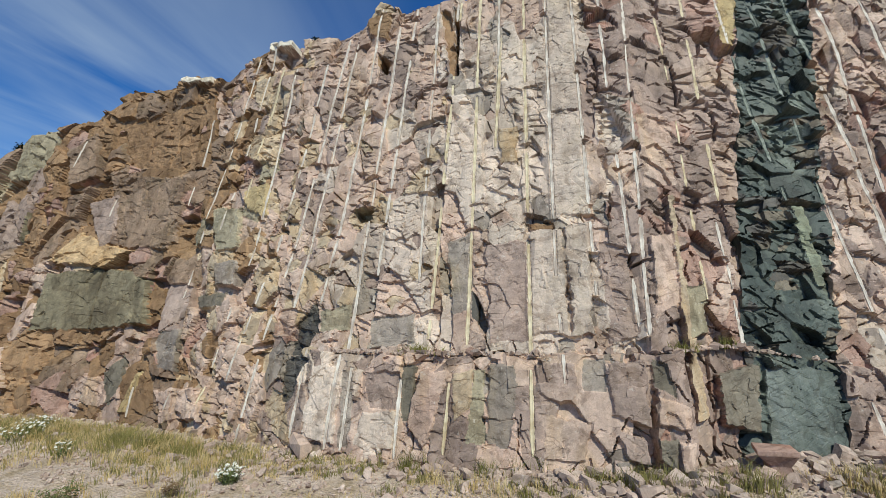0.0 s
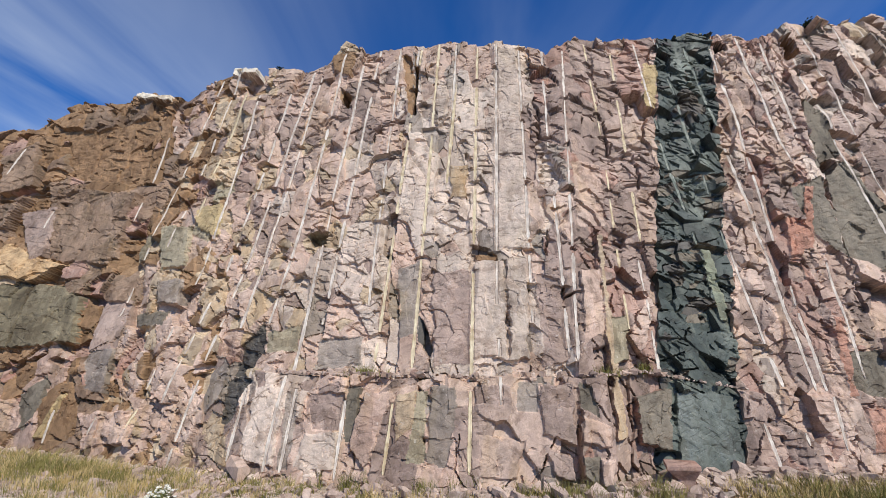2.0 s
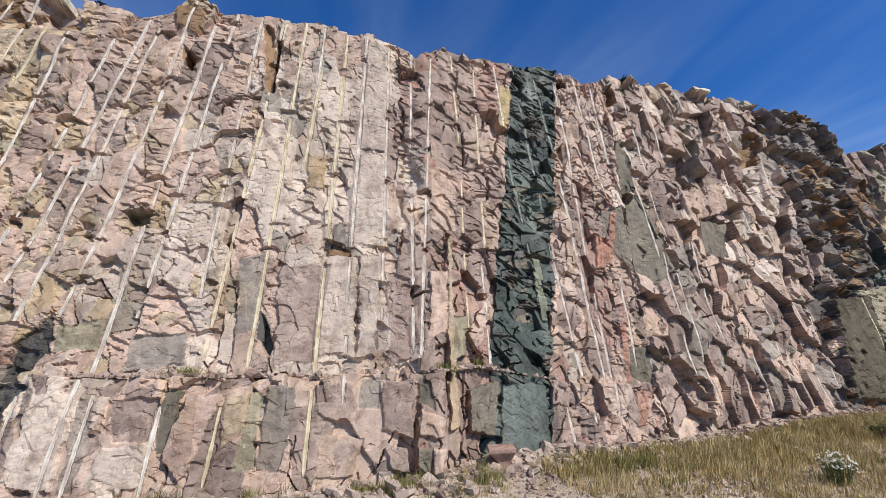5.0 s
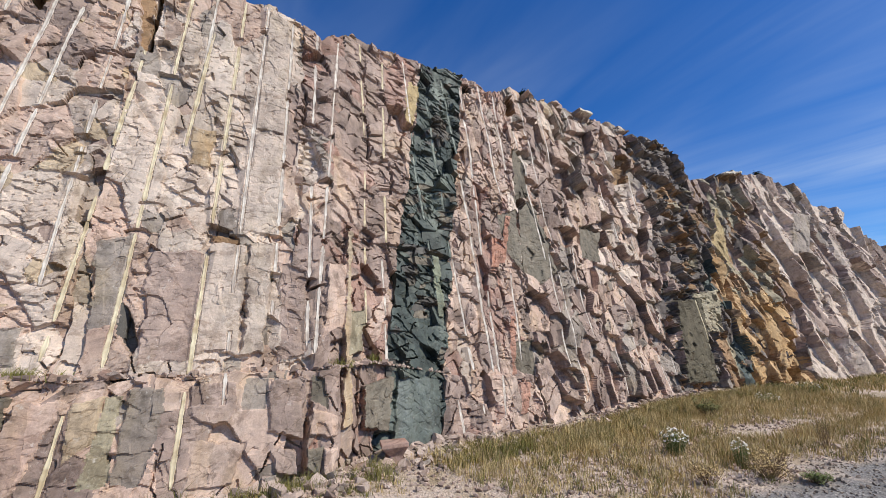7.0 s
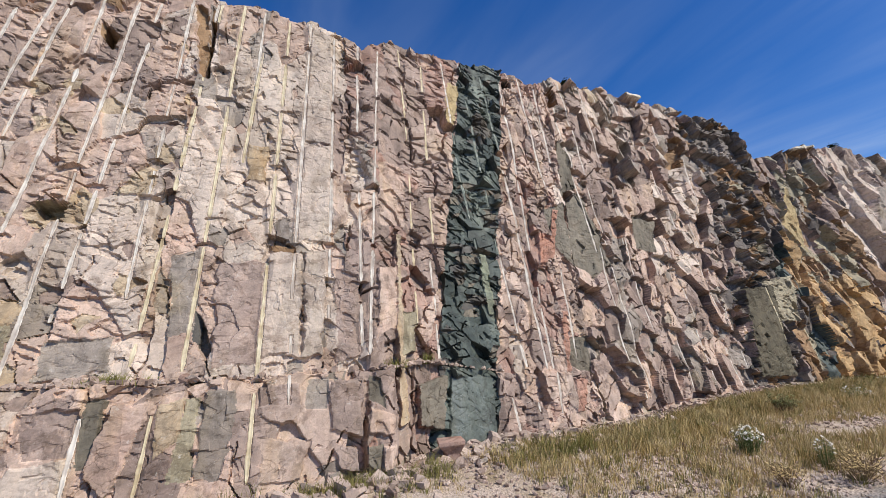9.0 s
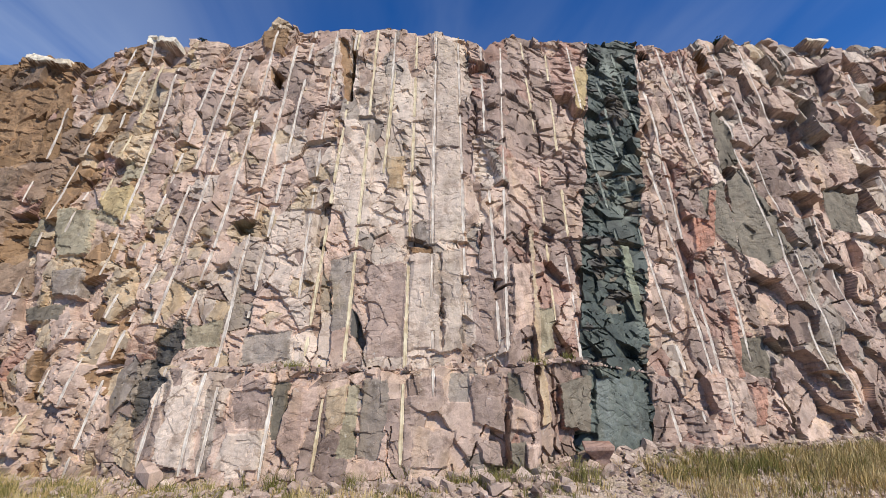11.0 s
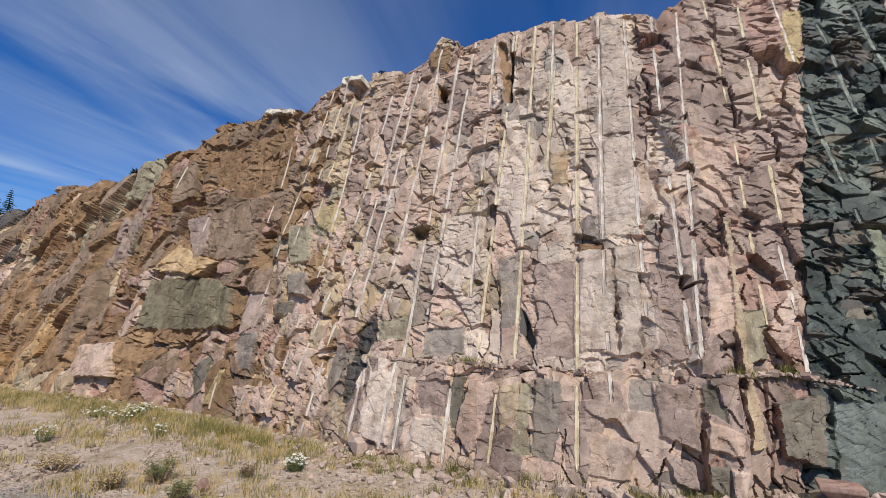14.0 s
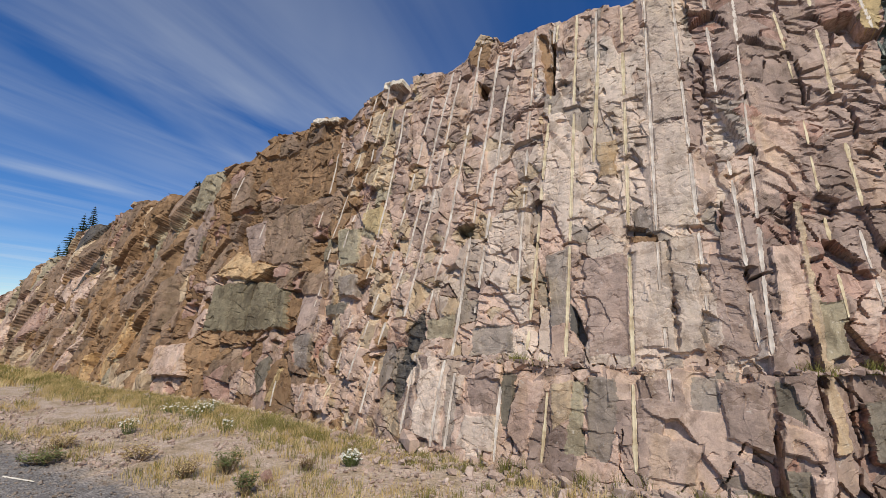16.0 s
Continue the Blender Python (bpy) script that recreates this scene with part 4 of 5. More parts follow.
        line = np.convolve(raw * on_line, kern, "same") / np.maximum(1e-6, np.convolve(on_line * 1.0, kern, "same"))
        kept = hit & (zz > z0) & (zz < z1) & (raw > line - zn.keep)
        worn = waves(zz * 1.3, zz * 0 + 5.7 * t, 44) + 0.5 * waves(zz * 5, zz * 0 + 5.7 * t, 45)
        kept &= worn > zn.wear
        line = line + base[col, js]
        room = np.maximum(0.0, np.abs(dx) - 0.024) * 0.7
        flush = np.clip(depth, line[None, :] - room, line[None, :] + room)
        depth = np.where(kept[None, :] & (np.abs(dx) < 0.12), flush, depth)
        bed = (np.abs(dx) < HALF * 1.2 + 0.3 * fine) & kept[None, :]
        depth = np.where(bed, line[None, :] - 0.012, depth)
        GROOVE[t] += [(float(zz[j]), float(line[j])) for j in js[kept]]
    # into the world
    y = np.interp(x, FOOT_X, FOOT_Y) + LEAN * z
    P = np.stack([x, y + NRM.y * depth, z + NRM.z * depth], axis=-1)
    back = np.array([0.0, -NRM.y, -NRM.z])
    n_c, n_r = x.shape
    # the rock mass behind the face, with the ground on top of the cliff
    V, F = [], []
    cc = list(range(0, n_c, max(1, n_c // 60)))
    rr = list(range(0, n_r, max(1, n_r // 12)))[:-1] + [max(0, n_r - 1 - int(0.12 / fine))]
    for c in cc + ([n_c - 1] if cc[-1] != n_c - 1 else []):
        V += [Vector((x[c, r], y[c, r], z[c, r])) + NRM * -0.46 for r in rr]
        V.append(Vector((x[c, -1], y[c, -1] + 14, max(0.5, z[c, -1] - 0.5))))
    n = len(rr) + 1
    for i in range(len(V) // n - 1):
        F += [(i * n + j, (i + 1) * n + j, (i + 1) * n + j + 1, i * n + j + 1) for j in range(n - 1)]
    section = part(zn.name, V, F, zn.rocks[0][0], cliff, zn.label)
    # share the face out among its blocks, each with broken sides that reach into the rock
    idx = np.arange(n_c * n_r).reshape(n_c, n_r)
    quads = np.stack([idx[:-1, :-1], idx[1:, :-1], idx[1:, 1:], idx[:-1, 1:]], axis=-1).reshape(-1, 4)
    # a block is what hangs together
    code = code[:-1, :-1]
    tag = np.arange(code.size).reshape(code.shape)
    same_c, same_r = code[1:] == code[:-1], code[:, 1:] == code[:, :-1]
    for _ in range(400):
        old = tag.copy()
        tag[1:] = np.where(same_c, np.minimum(tag[1:], tag[:-1]), tag[1:])
        tag[:-1] = np.where(same_c, np.minimum(tag[1:], tag[:-1]), tag[:-1])
        tag[:, 1:] = np.where(same_r, np.minimum(tag[:, 1:], tag[:, :-1]), tag[:, 1:])
        tag[:, :-1] = np.where(same_r, np.minimum(tag[:, 1:], tag[:, :-1]), tag[:, :-1])
        tag = tag.reshape(-1)[tag]
        if (tag == old).all():
            break
    fcode, kind_of = tag.reshape(-1), code.reshape(-1)
    ftone = (lattice(mi, mj, seed + 21) * on_mid)[:-1, :-1].reshape(-1)
    order = np.argsort(fcode, kind="stable")
    cuts = np.flatnonzero(np.diff(fcode[order])) + 1
    groups = sorted(np.split(order, cuts), key=lambda g: -len(g))
    flat, xf, zf = P.reshape(-1, 3), x.reshape(-1), z.reshape(-1)
    loose = {}
    made = 0
    for g in groups:
        q = quads[g]
        used, inv = np.unique(q, return_inverse=True)
        q = inv.reshape(-1, 4)
        e = np.stack([q, np.roll(q, -1, axis=1)], axis=-1).reshape(-1, 2)
        key = np.minimum(e[:, 0], e[:, 1]) * 10 ** 7 + np.maximum(e[:, 0], e[:, 1])
        uniq, first, count = np.unique(key, return_index=True, return_counts=True)
        rim = e[first[count == 1]]
        n = len(used)
        ring, rinv = np.unique(rim, return_inverse=True)
        rinv = rinv.reshape(-1, 2) + n
        side = np.stack([rim[:, 1], rim[:, 0], rinv[:, 0], rinv[:, 1]], axis=-1)
        verts = np.concatenate([flat[used], flat[used][ring] + back * 0.30])
        faces = np.concatenate([q, side])
        marks = np.concatenate([(ftone[g] > 0.45) * 1 + (ftone[g] > 0.75) * 1, np.zeros(len(side), dtype=int)])
        c = int(kind_of[g[0]])
        cx, cz = float(xf[used].mean()), float(zf[used].mean())
        if c < 2 ** 39:
            sl = special[c]
            if len(g) > 12:
                part(sl[6], verts.tolist(), faces.tolist(), sl[1], section, sl[7])
            continue
        mat = pick_rock(zn, index, cx, cz, rng)
        if made < 290 and len(g) > 14:
            part("rock_block", verts.tolist(), faces.tolist(), mat, section, others=zn.inner, marks=marks.tolist())
            made += 1
        else:
            v0, f0 = loose.setdefault(mat.name, ([], []))
            n0 = len(v0)
            v0 += verts.tolist()
            f0 += (faces + n0).tolist()
    for mat_name, (V, F) in loose.items():
        part("broken_rock", V, F, bpy.data.materials[mat_name], section, kind="stuff")


for i, zn in enumerate(ZONES.values()):
    build_zone(zn, i)


def build_trace(k):
    """The half-pipe of one drill hole: a chalky groove for each stretch where the rock kept it."""
    x0, z0, x1, z1, cream = TRACES[k]
    m = (x1 - x0) / (z1 - z0)
    rng = random.Random(900 + k)
    runs = []
    for z, d in sorted(GROOVE[k]):
        if runs and z - runs[-1][-1][0] < 0.05 and abs(d - runs[-1][-1][1]) < 0.022:
            runs[-1].append((z, d))
        else:
            runs.append([(z, d)])
    for run in runs:
        z_lo, z_hi = run[0][0], run[-1][0]
        if z_hi - z_lo < 0.06:
            continue
        zs, ds = np.array([r[0] for r in run]), np.array([r[1] for r in run])
        V, F = [], []
        steps = max(3, int((z_hi - z_lo) / 0.035))
        for i in range(steps + 1):
            z = z_lo + (z_hi - z_lo) * i / steps
            d = float(np.interp(z, zs, ds))
            x = x0 + m * (z - z0)
            ends = 0.45 + 0.55 * min(1.0, min(i, steps - i) / 2)
            wide = HALF * ends * (1 + 0.6 * noise.noise((z * 2.1, k * 4.7, 0.5)) + 0.5 * noise.noise((z * 9.0, k * 4.7, 2.5)))
            for u, drop in ((-1.2, 0.02), (-1.05, 0.003), (-0.55, 0.008), (0, 0.010), (0.55, 0.008), (1.05, 0.003), (1.2, 0.02)):
                V.append(at_wall(x + u * wide * (rng.uniform(0.62, 1.18) if abs(u) > 0.6 else 1), z, d - drop))
        for i in range(steps):
            for j in range(6):
                a = i * 7 + j
                F.append((a, a + 1, a + 8, a + 7))
        z_mid = 0.5 * (z_lo + z_hi)
        dike = ZONES["dike"]
        in_dike = float(dike.side(dike.lo, z_mid)) < x0 + m * (z_mid - z0) < float(dike.side(dike.hi, z_mid))
        mat, word = (GREYDUST, "faint grey-green") if in_dike else (DUSTY, "cream-stained") if cream else (DUST, "chalky white")
        ob = part("drill_trace", V, F, mat, cliff, f"{word} half-round drill trace")
        ob.data.shade_smooth()


for k in range(len(TRACES)):
    build_trace(k)

# ---- ground ----


def ground_z(x, y):
    z = 0.030 * noise.noise((x * 0.6, y * 0.6, 0.3)) + 0.018 * noise.noise((x * 2.1, y * 2.1, 4.3))
    near = foot(x) - y
    if y > 2.2:
        z += 0.02 * max(0.0, 1 - abs(near) / 1.2)
    return z if math.hypot(x, y) < 70 else 0.0


def build_ground():
    xs = sorted(set([round(v, 3) for v in np.linspace(-17, 19, 151)] + [-2000, -600, -200, -90, -60, -40, -30, -26, -22, -19, 21, 25, 30, 40, 60, 90, 200, 600, 2000]))
    ys = sorted(set([round(v, 3) for v in np.linspace(0.4, 9.0, 66)] + [-2000, -600, -200, -90, -50, -30, -18, -10, -6, -3, -1.5, -0.5, 10, 20, 60, 200, 600, 2000]))
    V = [(x, y, ground_z(x, y)) for x in xs for y in ys]
    m = len(ys)
    F = [(i * m + j, (i + 1) * m + j, (i + 1) * m + j + 1, i * m + j + 1) for i in range(len(xs) - 1) for j in range(m - 1)]
    ob = part("ground", V, F, GROUND, None)
    for p in ob.data.polygons:
        p.use_smooth = True
    tagged(ob, "grey gravel and pinkish stony soil at the cliff foot", "ground", kind="structure")


build_ground()

# ---- stones ----


def stone_mesh(V, F, place, r, rng, flat=0.7):
    """An angular broken stone: a cube cut by chance planes, sunk a little into what it lies on."""
    bm = bmesh.new()
    bmesh.ops.create_cube(bm, size=2)
    for _ in range(5):
        n = Vector((rng.gauss(0, 1), rng.gauss(0, 1), rng.gauss(0, 1))).normalized()
        geom = bm.verts[:] + bm.edges[:] + bm.faces[:]
        res = bmesh.ops.bisect_plane(bm, geom=geom, plane_co=n * rng.uniform(0.55, 0.95), plane_no=n, clear_outer=True)
        edges = [e for e in res["geom_cut"] if isinstance(e, bmesh.types.BMEdge)]
        if edges:
            bmesh.ops.contextual_create(bm, geom=edges)
    turn = Euler((rng.uniform(-0.4, 0.4), rng.uniform(-0.4, 0.4), rng.uniform(0, 6.28))).to_matrix()
    sc = Vector((r * rng.uniform(0.8, 1.3), r * rng.uniform(0.7, 1.1), r * flat * rng.uniform(0.7, 1.2)))
    base = len(V)
    bm.verts.index_update()
    pts = [turn @ Vector((v.co.x * sc.x, v.co.y * sc.y, v.co.z * sc.z)) for v in bm.verts]
    low = min(p.z for p in pts)
    V += [p + Vector(place) - Vector((0, 0, low + 0.12 * r)) for p in pts]
    F += [tuple(base + v.index for v in f.verts) for f in bm.faces]
    bm.free()


def lone_stone(x, y, r, mat, label, seed, flat=0.7, z=None, group="stones at the cliff foot"):
    V, F = [], []
    stone_mesh(V, F, (x, y, ground_z(x, y) if z is None else z), r, random.Random(seed), flat)
    ob = part("stone", V, F, mat, None)
    tagged(ob, label, "stone", group)


def build_stones():
    rng = random.Random(41)
    # a row of fallen stones along the foot
    for i in range(80):
        x = rng.choice((rng.uniform(-4.5, 9.5), rng.uniform(0.8, 3.2)))
        y = foot(x) - 0.12 - abs(rng.gauss(0, 0.26))
        r = min(0.085, 0.028 + abs(rng.gauss(0, 0.022)))
        mat, word = rng.choice(((PINK, "pink"), (PALE, "pale grey-pink"), (MAUVE, "mauve-grey"), (GREY, "grey")))
        lone_stone(x, y, r, mat, f"angular {word} stone fallen at the cliff foot", 500 + i)
    # stones on the bench
    for i in range(26):
        x = rng.uniform(-2.6, 2.4)
        zz = ledge_z(x)
        p = at_wall(x, zz, 0.06)
        lone_stone(x, p.y - 0.02, rng.uniform(0.02, 0.06), rng.choice((PINK, RED, MAUVE)), "small angular stone lying on the rock ledge", 700 + i, z=zz - 0.01, group="stones on the ledge")
    # small rubble nobody would count
    V, F = [], []
    pool = []
    for i in range(24):
        v, f = [], []
        stone_mesh(v, f, (0, 0, 0), 1.0, random.Random(60 + i))
        pool.append((v, f))

    def scatter(x, y, r):
        v, f = rng.choice(pool)
        a = rng.uniform(0, 6.28)
        ca, sa = math.cos(a) * r, math.sin(a) * r
        z = ground_z(x, y)
        base = len(V)
        V.extend((x + ca * p.x - sa * p.y, y + sa * p.x + ca * p.y, z + p.z * r) for p in v)
        F.extend(tuple(base + k for k in fc) for fc in f)

    for i in range(1700):
        x = rng.uniform(-13, 13)
        scatter(x, foot(x) - abs(rng.gauss(0.02, 0.35)), 0.012 + abs(rng.gauss(0, 0.018)))
    for i in range(900):
        x = rng.gauss(2.3, 1.3)
        scatter(x, foot(x) - abs(rng.gauss(0.0, 0.35)), 0.015 + abs(rng.gauss(0, 0.025)))
    for i in range(13000):
        x = rng.uniform(-13, 11)
        y = rng.uniform(2.7, 5.9)
        if y < foot(x) - 0.1 and noise.noise((x * 0.8, y * 0.8, 2.2)) > -0.3:
            scatter(x, y, 0.006 + abs(rng.gauss(0, 0.0095)))
    for i in range(420):
        x = rng.choice((rng.uniform(-2.9, -1.2), rng.uniform(-3.0, 3.3), rng.uniform(1.1, 2.2)))
        zz = ledge_z(x)
        p = at_wall(x, zz, rng.uniform(0.0, 0.11))
        v, f = rng.choice(pool)
        r = 0.010 + abs(rng.gauss(0, 0.014))
        base = len(V)
        V.extend((x + q.x * r, p.y + q.y * r, zz - 0.005 + q.z * r) for q in v)
        F.extend(tuple(base + k for k in fc) for fc in f)
    part_ob = part("rubble", V, F, RUBBLE, None)
    tagged(part_ob, "pinkish broken stone rubble strewn over dry soil", "rubble", kind="stuff")
    # road gravel
    V, F = [], []
    for i in range(5200):
        y = rng.uniform(1.3, 3.0)
        x = rng.uniform(-9, 9)
        if abs(x) < 2.6 and y < 2.2:
            continue
        scatter(x, y, 0.005 + abs(rng.gauss(0, 0.006)))
    part_ob = part("gravel", V, F, GREY, None)
    tagged(part_ob, "grey crushed road gravel", "gravel", kind="stuff")


build_stones()
lone_stone(-2.98, 5.02, 0.15, PINK, "large pale pink boulder at the cliff foot", 4, 0.75, group="boulders")
lone_stone(0.55, 5.0, 0.13, GREY, "flat grey stone at the cliff foot", 9, 0.45, group="boulders")
lone_stone(-3.75, 3.4, 0.07, RED, "reddish stone on dry soil", 12, group="boulders")


def rusty_block(x, y):
    """A box-like boulder with a flat pink top and an undercut rusty side."""
    V, F = [], []
    z0 = ground_z(x, y)
    ring = [(-0.19, -0.13), (0.15, -0.16), (0.19, 0.08), (-0.12, 0.15)]
    lows = [(-0.06, -0.05), (0.10, -0.10), (0.13, 0.08), (-0.05, 0.12)]
    for lst, z in ((lows, -0.03), (lows, 0.13), (ring, 0.24), (ring, 0.285)):
        for px, py in lst:
            V.append((x + px, y + py, z0 + z + (0.03 * px if z > 0.15 else 0)))
    for k in range(3):
        for i in range(4):
            j = (i + 1) % 4
            F.append((k * 4 + i, k * 4 + j, k * 4 + 4 + j, k * 4 + 4 + i))
    F += [(3, 2, 1, 0), (12, 13, 14, 15)]
    ob = part("boulder", V, F, RED, None)
    mod = ob.modifiers.new("worn", "BEVEL")
    mod.width, mod.segments = 0.007, 2
    tagged(ob, "rusty red box-shaped boulder with undercut side", "boulder")


rusty_block(2.02, 5.22)

# ---- grass ----


def blades(V, F, x, y, z, height, n, spread, rng, lean=0.5, width=0.004):
    for _ in range(n):
        a, r = rng.uniform(0, 6.28), abs(rng.gauss(0, spread))
        bx, by = x + math.cos(a) * r, y + math.sin(a) * r
        h = height * rng.uniform(0.45, 1.1)
        la = a + rng.gauss(0, 0.8)
        k = rng.uniform(0.1, 1.0) * lean * h
        wx, wy = -math.sin(la + 1.0) * width, math.cos(la + 1.0) * width
        mx, my = bx + math.cos(la) * k * 0.3, by + math.sin(la) * k * 0.3
        base = len(V)
        V += [(bx - wx, by - wy, z - 0.02), (bx + wx, by + wy, z - 0.02), (mx + wx * 0.8, my + wy * 0.8, z + h * 0.55), (mx - wx * 0.8, my - wy * 0.8, z + h * 0.55),
              (bx + math.cos(la) * k, by + math.sin(la) * k, z + h)]
        F += [(base, base + 1, base + 2, base + 3), (base + 3, base + 2, base + 4)]


def build_grass():
    rng = random.Random(77)
    green, dry = ([], []), ([], [])

    def tuft(kind, x, y, h, n, spread, w=0.003):
        blades(*kind, x, y, ground_z(x, y), h, n, spread, rng, 0.7, w)

    # greener strip along the foot on both sides of the bare middle
    for i in range(2300):
        x = rng.uniform(2.6, 15.5)
        y = foot(x) - 0.45 - abs(rng.gauss(0.2, 0.55))
        kind = green if rng.random() < 0.36 else dry
        tuft(kind, x, y, rng.uniform(0.07, 0.22), 18, 0.07)
    for i in range(2300):
        x = rng.uniform(-17, -3.4)
        y = foot(x) - 0.2 - abs(rng.gauss(0.0, 0.45))
        kind = green if rng.random() < 0.5 else dry
        tuft(kind, x, y, rng.uniform(0.06, 0.18), 15, 0.07)
    for i in range(420):
        x = rng.uniform(-3.4, 2.2)
        y = foot(x) - 0.2 - abs(rng.gauss(0.1, 0.35))
        if noise.noise((x * 1.6, y * 1.2, 9.0)) > -0.1:
            tuft(green if rng.random() < 0.6 else dry, x, y, rng.uniform(0.04, 0.12), 18, 0.05)
    # dense clumps right at the foot
    for cx, cy, n in ((0.75, 4.75, 26), (1.55, 4.85, 18), (-0.6, 4.9, 10), (-1.9, 4.95, 10), (3.6, 5.0, 30), (-5.6, 5.1, 26)):
        for i in range(n):
            tuft(green, cx + rng.gauss(0, 0.25), cy + rng.gauss(0, 0.10), rng.uniform(0.12, 0.26), 22, 0.06)
    # dry tufts over the soil
    for i in range(9500):
        x, y = rng.uniform(-14, 15), rng.uniform(2.7, 6.6)
        if y > foot(x) - 0.4 or noise.noise((x * 0.9, y * 1.1, 5.5)) < -0.05:
            continue
        kind = dry if rng.random() < 0.66 else green
        tuft(kind, x, y, rng.uniform(0.05, 0.17), 13, 0.06)
    # golden straw on the flat before the blocky face
    for i in range(2600):
        x = rng.uniform(4.2, 15)
        y = rng.uniform(3.0 + 0.05 * x, foot(x) - 0.6)
        if noise.noise((x * 0.7, y * 1.0, 1.5)) > -0.22:
            tuft(dry if rng.random() < 0.85 else green, x, y, rng.uniform(0.05, 0.20), 16, 0.10)
    # far grass on both sides
    for i in range(1500):
        x = rng.choice((rng.uniform(-34, -15), rng.uniform(14, 34)))
        y = foot(x) - 0.2 - abs(rng.gauss(0, 1.1))
        tuft(green if rng.random() < 0.5 else dry, x, y, rng.uniform(0.10, 0.26), 14, 0.16, 0.009)
    # grass on the ledge
    for cx, n in ((-1.75, 8), (-1.55, 8), (1.45, 10), (1.9, 8), (0.62, 7)):
        zz = ledge_z(cx) - (0.35 if cx == 0.62 else 0)
        for i in range(n):
            x = cx + rng.gauss(0, 0.09)
            p = at_wall(x, zz, 0.05)
            blades(*green, x, p.y, zz, rng.uniform(0.06, 0.16), 16, 0.04, rng, 0.8)
    for (V, F), mat, word in ((green, GRASS_GREEN, "green"), (dry, GRASS_DRY, "dry straw-coloured")):
        ob = part("grass", V, F, mat, None)
        tagged(ob, f"{word} grass tufts in stony soil below the cliff", "grass", kind="stuff")


build_grass()

# ---- flowers and small bushes ----


def stalk(V, F, a, b, w):
    a, b = Vector(a), Vector(b)
    d = (b - a).normalized()
    s = d.cross(Vector((0.3, 1, 0.1))).normalized() * w
    u = d.cross(s).normalized() * w
    base = len(V)
    for p, k in ((a, 1.0), (b, 0.55)):
        V += [p + s * k, p - s * 0.5 * k + u * 0.87 * k, p - s * 0.5 * k - u * 0.87 * k]
    F += [(base + i, base + (i + 1) % 3, base + 3 + (i + 1) % 3, base + 3 + i) for i in range(3)]
    F.append((base + 3, base + 4, base + 5))


def flower_clump(x, y, r, h, n, seed, label):
    rng = random.Random(seed)
    z = ground_z(x, y)
    clump = tagged(new("flower_clump"), label, "flowers", "white flower clumps")
    clump.location = (x, y, z)
    SV, SF, LV, LF, PV, PF, DV, DF = ([] for _ in range(8))
    for i in range(n):
        a, q = rng.uniform(0, 6.28), r * math.sqrt(rng.random())
        top = Vector((math.cos(a) * q, math.sin(a) * q, h * rng.uniform(0.62, 1.0) * (1 - 0.28 * (q / r) ** 2)))
        foot_at = Vector((top.x * 0.45, top.y * 0.45, -0.01))
        stalk(SV, SF, foot_at, top, 0.0022)
        for _ in range(4):
            t = rng.uniform(0.1, 0.85)
            c = foot_at.lerp(top, t)
            la = rng.uniform(0, 6.28)
            tip = c + Vector((math.cos(la) * 0.035, math.sin(la) * 0.035, rng.uniform(0.0, 0.03)))
            sd = Vector((-math.sin(la), math.cos(la), 0)) * 0.006
            b = len(LV)
            mid = c.lerp(tip, 0.5)
            LV += [c, mid + sd, tip, mid - sd]
            LF.append((b, b + 1, b + 2, b + 3))
        up = Vector((rng.gauss(0.15, 0.35), rng.gauss(-0.25, 0.35), 1)).normalized()
        e1 = up.cross(Vector((0, 1, 0.2))).normalized()
        e2 = up.cross(e1)
        rad = rng.uniform(0.010, 0.017)
        for k in range(9):
            t0, t1 = k * 0.698, k * 0.698 + 0.52
            b = len(PV)
            PV += [top, top + (e1 * math.cos(t0) + e2 * math.sin(t0)) * rad - up * 0.002, top + (e1 * math.cos(t1) + e2 * math.sin(t1)) * rad - up * 0.002]
            PF.append((b, b + 1, b + 2))
        b = len(DV)
        DV += [top + up * 0.004] + [top + (e1 * math.cos(k * 1.047) + e2 * math.sin(k * 1.047)) * rad * 0.28 + up * 0.001 for k in range(6)]
        DF += [(b, b + 1 + k, b + 1 + (k + 1) % 6) for k in range(6)]
    for nm, vv, ff, mat, lb in (("stem", SV, SF, LEAF, ""), ("foliage", LV, LF, LEAF, ""), ("blossom", PV, PF, PETAL, "white petals"), ("flower_centre_cluster", DV, DF, DISC, "yellow flower centres")):
        part(nm, vv, ff, mat, clump, lb, kind="stuff")


flower_clump(5.64, 3.98, 0.18, 0.38, 150, 1, "dense clump of white daisies on dry grass")
flower_clump(5.83, 3.25, 0.10, 0.38, 45, 2, "small clump of white daisies beside gravel")
flower_clump(11.7, 5.75, 0.26, 0.26, 60, 3, "low white daisies in grass")
flower_clump(15.0, 6.35, 0.45, 0.30, 80, 4, "low white daisies at the cliff foot")
flower_clump(-7.45, 5.12, 0.28, 0.24, 50, 5, "white daisies in green grass at the cliff foot")
flower_clump(-7.75, 5.50, 0.28, 0.24, 50, 6, "white daisies in green grass at the cliff foot")
flower_clump(-7.95, 4.95, 0.20, 0.22, 30, 7, "white daisies in green grass at the cliff foot")
flower_clump(-7.1, 3.80, 0.13, 0.26, 40, 8, "sparse clump of white daisies on stony soil")
flower_clump(-3.3, 4.25, 0.14, 0.19, 75, 9, "low dense clump of white flowers on stony soil")
flower_clump(-5.9, 4.55, 0.11, 0.24, 28, 10, "sparse clump of white daisies on stony soil")


